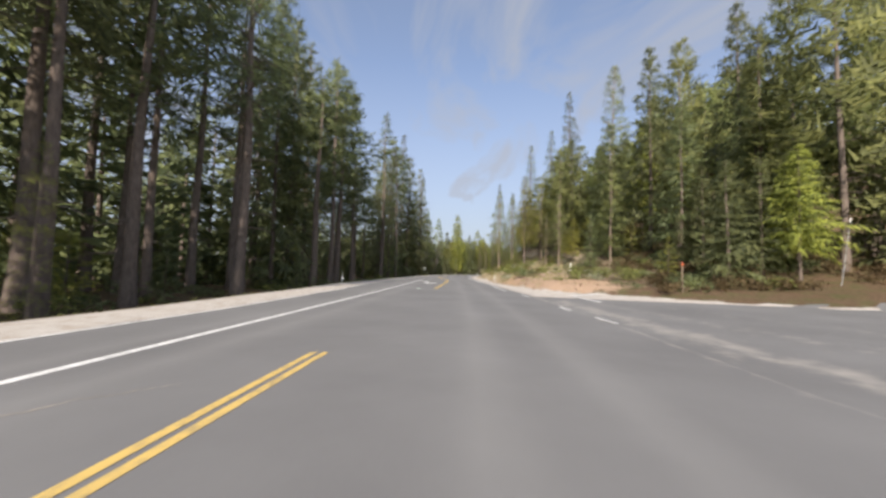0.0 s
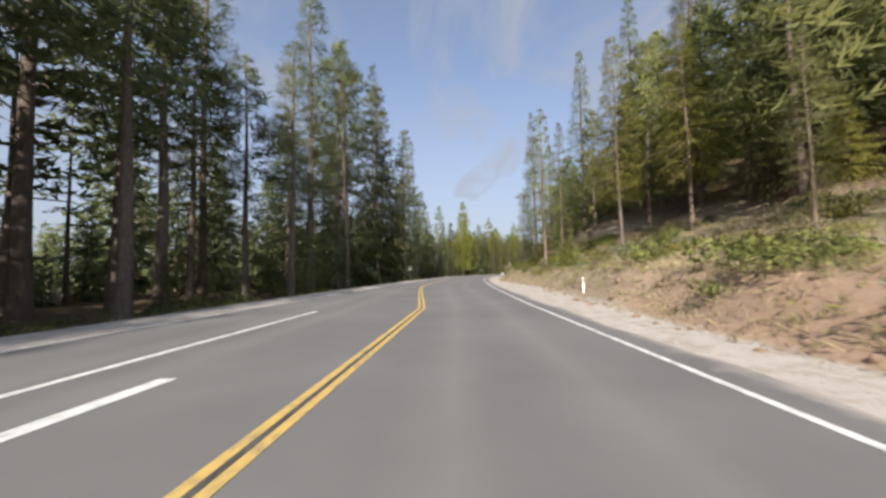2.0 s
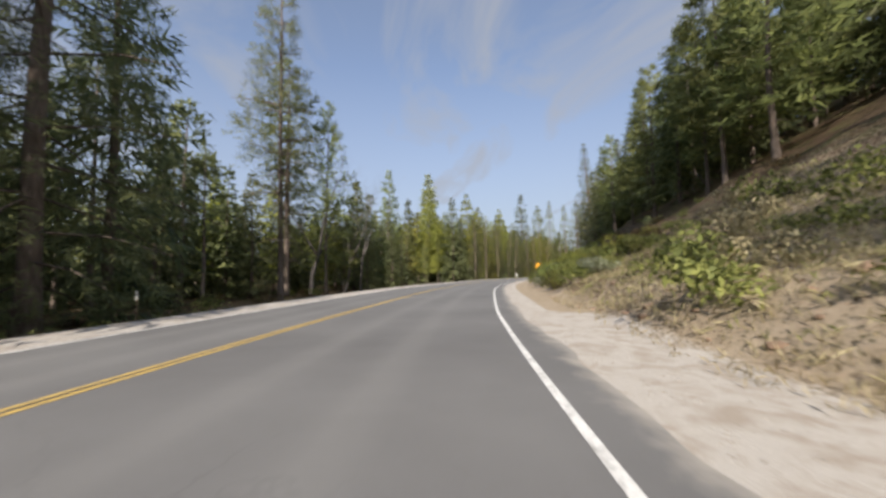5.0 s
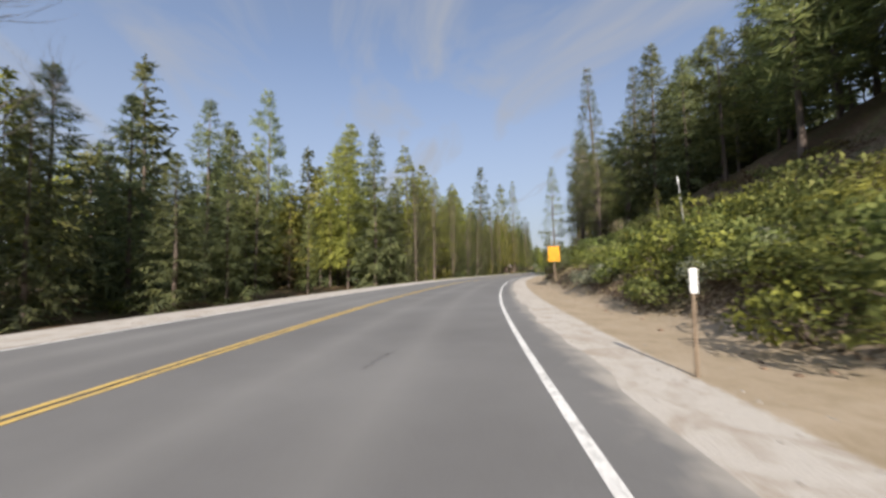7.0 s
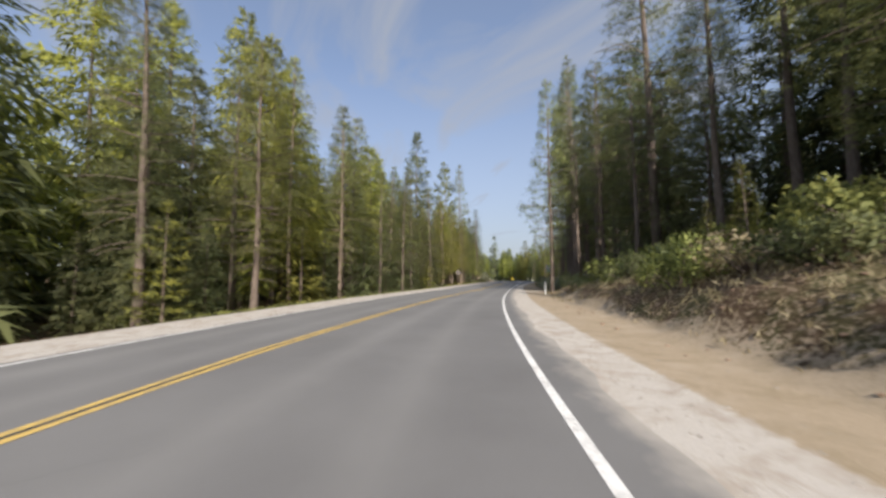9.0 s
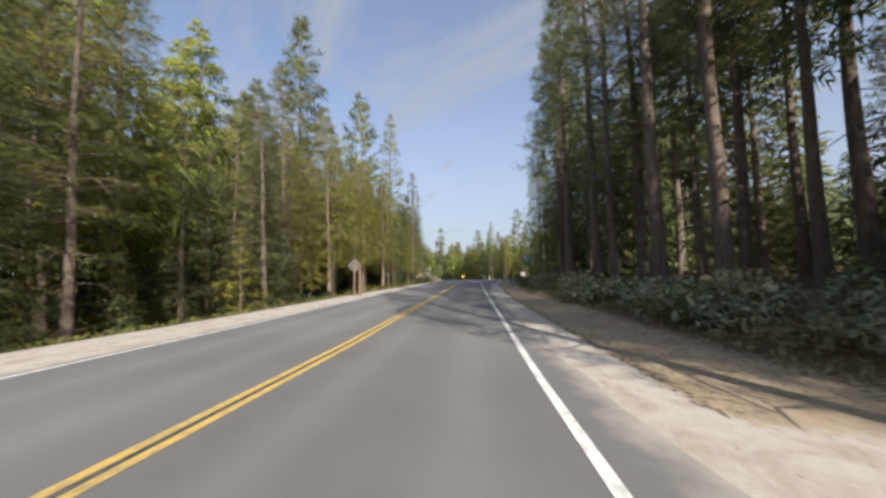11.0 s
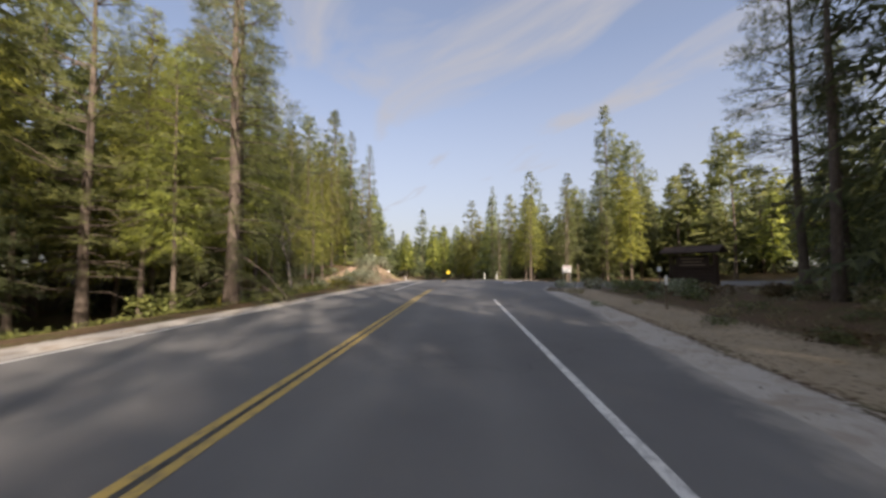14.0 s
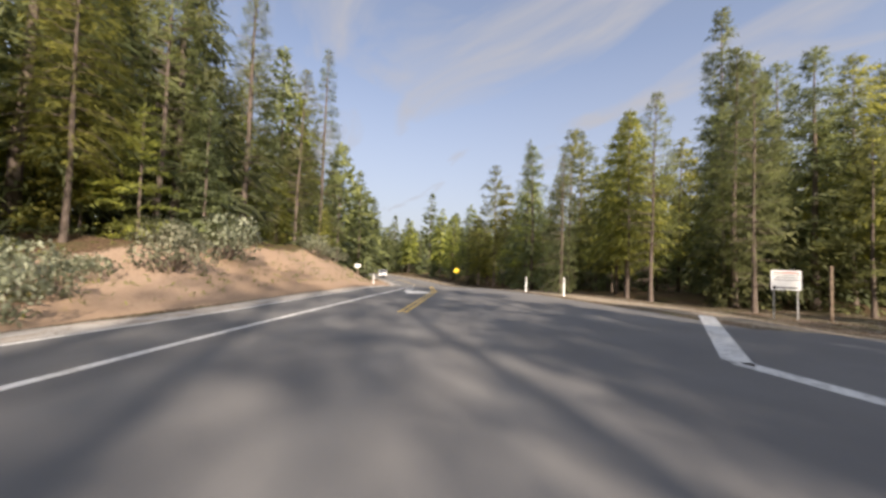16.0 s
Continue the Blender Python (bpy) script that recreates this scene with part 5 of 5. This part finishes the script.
# ---- the log shelter with its board ----
def shelter():
    x, y = 109.6, 271.3
    root = base("entrance_board", x, y, -88, "dark log entrance board under a low shake roof", "sign shelter")
    root.matrix_world = root.matrix_world @ Matrix.Diagonal((0.56, 0.56, 0.70, 1))
    for px in (-3.0, 3.0):
        for py in (-0.5, 0.5):
            part("post", rod(0.20, 0.17, 3.7, (px, py, -0.1), 12), DARKWOOD, root)
    for k in range(6):
        part("log", rod(0.19, 0.19, 5.8, (-2.9, 0, 0.35 + k * 0.37), 12, Matrix.Rotation(radians(90), 3, "Y")), DARKWOOD, root)
    board = part("board", box(4.6, 0.14, 1.5, (0, -0.26, 2.75), 0.02), DARKWOOD, root, "dark carved name board")
    for k, w in enumerate((3.2, 2.6, 3.6)):
        part("letter_bar", box(w, 0.02, 0.16, (0, -0.345, 3.15 - k * 0.38)), WOOD, board, "faded raised letter bar")
    for side in (-1, 1):
        slope = Matrix.Rotation(radians(-24 * side), 3, "X")
        roof = part("roof", box(8.0, 1.9, 0.10, (0, side * 0.82, 4.25), 0.02, slope), DARKWOOD, root, "dark shake roof slope")
        rng = random.Random(5 + side)
        for row in range(4):
            for k in range(20):
                w = 0.38
                part("shake", box(w * 0.94, 0.52, 0.03, (-3.8 + k * 0.4 + rng.uniform(-0.02, 0.02), side * (0.2 + row * 0.42), 4.60 - row * 0.187 + rng.uniform(0, 0.015)), 0.0, slope), DARKWOOD, roof)
    part("beam", rod(0.16, 0.16, 8.2, (-4.1, 0, 4.42), 12, Matrix.Rotation(radians(90), 3, "Y")), DARKWOOD, root)
    notice = base("notice_box", 109.4, 274.0, -80, "small white notice box on a post", "notice box")
    part("post", box(0.10, 0.10, 1.3, (0, 0, 0.6), 0.01), WOOD, notice)
    part("box", box(0.34, 0.16, 0.42, (0, -0.06, 1.35), 0.02), SIGN_WHITE, notice)


shelter()


# ---- the white vehicle standing at the far bend ----
def vehicle():
    x, y = 123.9, 371.4
    s, d = locate(x, y)
    root = new("van", None)
    root.matrix_world = pose(x, y, float(grade(s)) + 0.03, 0, 0, -15)
    tagged(root, "white van facing down the road at the bend", "vehicle")
    bm = bmesh.new()
    # side outline, extruded across
    prof = [(-2.4, 0.35), (-2.45, 0.95), (-2.2, 1.12), (-1.35, 1.2), (-0.75, 1.95), (-0.3, 2.08), (2.3, 2.08), (2.45, 1.9), (2.45, 0.4), (2.3, 0.3), (-2.2, 0.3)]
    a = [bm.verts.new((-0.93 + (0.10 if z > 1.3 else 0), yy, z)) for yy, z in prof]
    b = [bm.verts.new((0.93 - (0.10 if z > 1.3 else 0), yy, z)) for yy, z in prof]
    bm.faces.new(a)
    bm.faces.new(b[::-1])
    n = len(prof)
    for i in range(n):
        bm.faces.new((a[i], b[i], b[(i + 1) % n], a[(i + 1) % n]))
    bmesh.ops.recalc_face_normals(bm, faces=bm.faces)
    bmesh.ops.bevel(bm, geom=bm.edges[:], offset=0.05, segments=2, affect="EDGES")
    part("body", bm, CAR_WHITE, root)
    part("windscreen", box(1.45, 0.02, 0.82, (0, -1.09, 1.56), 0.01, None), GLASS_DARK, root, "dark windscreen")
    part("grille", box(1.1, 0.03, 0.22, (0, -2.46, 0.72), 0.01), RUBBER, root)
    part("bumper", box(1.86, 0.14, 0.22, (0, -2.45, 0.45), 0.04), RUBBER, root)
    for px in (-0.72, 0.72):
        part("headlight", box(0.3, 0.04, 0.18, (px, -2.45, 0.85), 0.02), SIGN_WHITE, root, "clear headlight")
        part("side_window", box(0.02, 1.9, 0.5, (px * 1.16, 0.4, 1.62), 0.01), GLASS_DARK, root, "dark side window")
        part("mirror", box(0.16, 0.08, 0.22, (px * 1.45, -1.15, 1.28), 0.03), RUBBER, root)
        for py in (-1.5, 1.5):
            w = part("wheel", rod(0.36, 0.36, 0.22, (px * 1.15 - 0.11, py, 0.36), 20, Matrix.Rotation(radians(90), 3, "Y")), RUBBER, root, "black tyre")
            part("rim", rod(0.2, 0.2, 0.24, (px * 1.15 - 0.12, py, 0.36), 16, Matrix.Rotation(radians(90), 3, "Y")), GALV, w, "grey steel rim")


vehicle()


# ---- painted arrows, limit lines and cracks ----
def flat(name, outline, mat, label, lift=0.037):
    """A flat patch of paint from an outline in alignment coordinates."""
    bm = bmesh.new()
    vs = []
    for s, d in outline:
        x, y = plan(s, d)
        vs.append(bm.verts.new((float(x), float(y), float(grade(s)) + lift)))
    bm.faces.new(vs)
    bmesh.ops.triangulate(bm, faces=bm.faces[:])
    for f in bm.faces:
        if f.normal.z < 0:
            f.normal_flip()
    me = bpy.data.meshes.new(name)
    bm.to_mesh(me)
    bm.free()
    me.materials.append(mat)
    return tagged(new(name, me), label, "road marking", kind="structure")


def turn_arrow(s0, d0):
    """A left-turn arrow for oncoming traffic: a bent shaft and a broad barbed head."""
    pts = [(0, 0), (1.0, -0.08), (1.95, -0.42), (3.05, -0.52), (6.0, -0.46), (6.0, -0.20), (3.15, -0.24), (2.45, 0.06), (2.35, 0.22), (3.15, 0.28), (1.65, 0.98), (0.88, 1.32)]
    flat("turn_arrow", [(s0 + a, d0 + b) for a, b in pts], WHITE, "white painted turn arrow on asphalt")


turn_arrow(42.5, -4.02)
turn_arrow(322.0, -3.1)
flat("limit_line", [(25.6, 7.55), (26.0, 7.45), (29.4, 10.4), (29.1, 10.8)], WHITE, "worn white limit line on the side road", 0.034)
flat("limit_line", [(20.8, 7.55), (25.8, 7.45), (25.8, 7.75), (20.8, 7.8)], WHITE, "worn white limit line on the side road", 0.034)
flat("limit_line", [(309.9, 4.55), (310.4, 4.35), (317.4, 8.1), (317.0, 8.4)], WHITE, "broad white limit line across the side road")
flat("limit_line", [(307.3, 5.05), (310.1, 4.3), (310.2, 4.66), (307.4, 5.4)], WHITE, "broad white limit line across the side road")
flat("centre_seam", [(28.0, -2.40), (29.8, -2.32), (29.8, -2.29), (28.0, -2.38)], SEAM, "thin black sealed seam in the asphalt")
flat("centre_seam", [(28.0, -2.24), (29.8, -2.16), (29.8, -2.12), (28.0, -2.21)], SEAM, "thin black sealed seam in the asphalt")


def flat_carton():
    x, y = (float(v) for v in plan(29.95, -3.54))
    stud = base("flattened_carton", x, y, 35, "small pale green flattened carton lying on the asphalt", "litter", z=0.031)
    part("carton", box(0.30, 0.13, 0.03, (0, 0, 0.017), 0.006), CARTON, stud)
    part("flap", box(0.10, 0.12, 0.006, (0.17, 0, 0.034), 0.001, Matrix.Rotation(radians(8), 3, "Y")), SIGN_WHITE, stud, "crumpled white flap")


CARTON = plain("pale_carton", (0.48, 0.60, 0.52), 0.6, 0, 0.2, 20)
flat_carton()


def side_road(name, s0, s1, d0, d1, flare, dusty, label):
    """A paved side road that leaves to the right, with pale dust streaks where wheels cross its mouth."""
    n, m = 56, 28
    f = np.linspace(0, 1, n)[:, None] ** 2
    u = np.linspace(0, 1, m)[None]
    d = d0 + (d1 - d0) * f + 0 * u
    lo, hi = s0 - flare * (1 - f) ** 6, s1 + flare * (1 - f) ** 6
    s = lo + (hi - lo) * u
    x, y = plan(s, d)
    z = land(s, d) + 0.018
    z[:, 0] -= 0.03
    z[:, -1] -= 0.03
    i = np.arange(n * m).reshape(n, m)
    faces = np.stack([i[:-1, :-1], i[1:, :-1], i[1:, 1:], i[:-1, 1:]], -1).reshape(-1, 4)
    me = mesh_from(name, np.stack([x, y, z], -1).reshape(-1, 3), faces, ASPHALT)
    me.attributes.new("track", "FLOAT", "POINT")
    back = (s1 - s) / (s1 - s0)
    ragged = 0.25 * wobble(s * 2.0, d, 1.1)
    rim = dusty + 0.0 * s
    for start, slant, width, amount in ((0.9, 1.0, 1.1, 0.62), (2.6, 3.2, 1.0, 0.5), (5.0, 7.0, 1.3, 0.42)):
        rim = np.maximum(rim, amount * np.exp(-((d - d0 - start - slant * back ** 1.5 + ragged) / width) ** 2))
    at = me.attributes.new("rim", "FLOAT", "POINT")
    at.data.foreach_set("value", np.ascontiguousarray(np.clip(rim, 0, 1), np.float32).ravel())
    tagged(new(name, me), label, "road", kind="structure")


side_road("side_road", 3, 22, 4.5, 70, 3.0, 0.3, "dusty grey side road joining at a junction")
side_road("side_road", 302.5, 313.0, 7.0, 80, 2.0, 0.2, "dark asphalt side road joining at a junction")


CHIP = plain("chip", (0.26, 0.235, 0.205), 0.95, 0, 0.4, 2)


def crack(seed, s0, d0, s1, d1, mat=TAR, width=0.03):
    rng = random.Random(seed)
    n = 22
    left, right = [], []
    for k in range(n):
        f = k / (n - 1)
        s, d = s0 + (s1 - s0) * f, d0 + (d1 - d0) * f + rng.uniform(-0.07, 0.07)
        w = width * rng.uniform(0.4, 1.2)
        for side, out in ((-1, left), (1, right)):
            x, y = plan(s, d + side * w)
            out.append((float(x), float(y), float(grade(s)) + 0.034))
    faces = [(k, k + 1, n + k + 1, n + k) for k in range(n - 1)]
    tagged(new("crack", mesh_from("crack", left + right, faces, mat)), "sealed crack in worn asphalt", "crack", kind="structure")


crack(6, 1.6, -5.0, 3.6, -4.2, CHIP, 0.03)
crack(7, 3.6, -4.2, 4.4, -3.5, CHIP, 0.02)
crack(5, 150.0, -1.6, 151.2, -1.4, TAR, 0.008)


# ---- litter: dry tufts, stones, fallen sticks ----
def grass_field(name, seed, areas, mat, label, size=(0.08, 0.28), slim=0.13):
    rng = np.random.default_rng(seed)
    C, A, L = [], [], []
    for side, s0, s1, d0, d1, count in areas:
        s = rng.uniform(s0, s1, count)
        u = rng.uniform(0, 1, count)
        d = bank_foot(s) + d0 + (d1 - d0) * u if side == "bank" else d0 + (d1 - d0) * u
        keep = (d > pave_right(s) + 0.5) | (d < pave_left(s) - 0.9)
        s, d = s[keep], d[keep]
        count = len(s)
        x, y = plan(s, d)
        z = land(s, d)
        for _ in range(4):
            j = rng.normal(0, 0.08, (count, 2))
            ln = rng.uniform(*size, count)
            C.append(np.stack([x + j[:, 0], y + j[:, 1], z + ln * 0.4], 1))
            A.append(np.array([0, 0, 1.0]) + rng.normal(0, 0.5, (count, 3)))
            L.append(ln)
    L = np.concatenate(L)
    v, f = sprays(rng, np.vstack(C), np.vstack(A), L, L * slim)
    tagged(new(name, mesh_from(name, v, f, mat)), label, "grass", kind="stuff")


grass_field("dry_grass", 71, [("bank", 30, 80, -0.4, 9, 2600), ("bank", 80, 126, -0.8, 9, 4200), ("bank", 126, 205, 0.2, 6, 2600), ("bank", 205, 262, -0.8, 3, 1800), ("bank", 262, 300, -2, 9, 1200)], STRAW, "dry straw-coloured grass tufts on the banks")
grass_field("bank_grass", 73, [("bank", 46, 128, 0.2, 11, 11000), ("bank", 128, 205, 0.8, 8, 2400)], STRAW, "thin pale dry grass clumps on the hillside", (0.2, 0.45), 0.05)
grass_field("green_grass", 72, [("road", 195, 300, -13.5, -10.4, 2600), ("road", 300, 345, -15, -9, 800), ("road", 0, 120, -17, -12.5, 1400), ("bank", 36, 126, 0.5, 11, 5200)], BRUSH, "low green weeds along the forest edge", (0.10, 0.32))


def stones(seed, areas):
    rng = random.Random(seed)
    bm = bmesh.new()
    bmesh.ops.create_icosphere(bm, subdivisions=1, radius=1.0)
    base_v = np.array([v.co[:] for v in bm.verts])
    base_f = [[v.index for v in f.verts] for f in bm.faces]
    bm.free()
    nr = np.random.default_rng(seed)
    vs, fs, k = [], [], 0
    for s0, s1, d0, d1, count, lo, hi in areas:
        for _ in range(count):
            s = rng.uniform(s0, s1)
            d = float(bank_foot(s)) + rng.uniform(d0, d1)
            x, y = (float(v) for v in plan(s, d))
            r = rng.uniform(lo, hi)
            v = base_v * r * nr.uniform(0.6, 1.2, (len(base_v), 1)) * [1, 1, 0.6] + [x, y, float(land(s, d)) + r * 0.15]
            vs.append(v)
            fs += [[i + k for i in f] for f in base_f]
            k += len(base_v)
    tagged(new("bank_stones", mesh_from("bank_stones", np.vstack(vs), fs, CLOD)), "loose clods and stones on the dirt bank", "stones", kind="stuff")


CLOD = plain("clod", (0.21, 0.145, 0.10), 0.95, 0, 0.35, 3)
stones(8, [(30, 126, -0.6, 5, 420, 0.04, 0.2), (126, 210, -1.0, 3, 240, 0.02, 0.09), (255, 300, -2, 6, 160, 0.03, 0.12)])


def pebbles(seed, count):
    """Loose chips along the gravel shoulders."""
    rng = np.random.default_rng(seed)
    s = rng.uniform(2, 318, count)
    right = rng.random(count) < 0.7
    d = np.where(right, pave_right(s) + 0.1 + rng.exponential(0.9, count), pave_left(s) - 0.1 - rng.exponential(0.7, count))
    x, y = plan(s, d)
    z = land(s, d)
    r = rng.uniform(0.01, 0.03, count)
    shape = np.array([[1, 0, 0], [0, 1, 0], [-1, 0, 0], [0, -1, 0], [0, 0, 0.7]])
    v = shape[None] * r[:, None, None] * rng.uniform(0.6, 1.3, (count, 5, 1)) + np.stack([x, y, z], -1)[:, None]
    i = np.arange(count)[:, None] * 5
    f = np.vstack([i + [0, 1, 4], i + [1, 2, 4], i + [2, 3, 4], i + [3, 0, 4]])
    tagged(new("shoulder_gravel", mesh_from("shoulder_gravel", v.reshape(-1, 3), f, CHIP)), "loose grey gravel chips on the road shoulders", "gravel", kind="stuff")


pebbles(9, 9000)


def bare_tree(seed, x, y, tall):
    """A leafless grey broadleaf tree."""
    rng = random.Random(seed)
    s, d = locate(x, y)
    root = new("bare_tree", None)
    root.matrix_world = pose(x, y, float(land(s, d)) - 0.1, 0, 0, rng.uniform(0, 360))
    tagged(root, "leafless grey broadleaf tree with fine upward twigs", "tree", "bare trees")
    limbs, twigs = [], []

    def grow(p, v, length, r, level):
        n = 4
        pts, rad = [p], [r]
        for k in range(n):
            v = unit(v + np.array([rng.gauss(0, 0.16), rng.gauss(0, 0.16), 0.10]))
            p = p + v * length / n
            pts.append(p)
            rad.append(r * (1 - 0.5 * (k + 1) / n))
        (limbs if level < 2 else twigs).append(tube(np.array(pts), np.array(rad), 6 if level < 2 else 3))
        if level < 4:
            for k in range(3 if level < 3 else 3):
                w = unit(v + np.array([rng.gauss(0, 0.5), rng.gauss(0, 0.5), 0.15]))
                j = rng.randint(2, n)
                grow(pts[j], w, length * rng.uniform(0.55, 0.8), rad[j] * 0.6, level + 1)

    grow(np.array([0.0, 0, 0]), np.array([0, 0, 1.0]), tall * 0.38, tall * 0.011, 0)
    for nm, items in (("trunk", limbs), ("twig_crown", twigs)):
        v, f = joined(items)
        ob = new(nm, mesh_from(nm, v, f, TWIG, True))
        ob.parent = root


TWIG = make_bark("grey_bark", (0.07, 0.06, 0.055), (0.24, 0.215, 0.19))
bare_tree(1, -3.2, 158.0, 24.0)
bare_tree(2, -7.0, 154.5, 28.0)
bare_tree(3, -1.6, 162.0, 19.0)
bare_tree(4, 79.5, 283.5, 13.0)
bare_tree(5, -5.5, 168.0, 12.0)
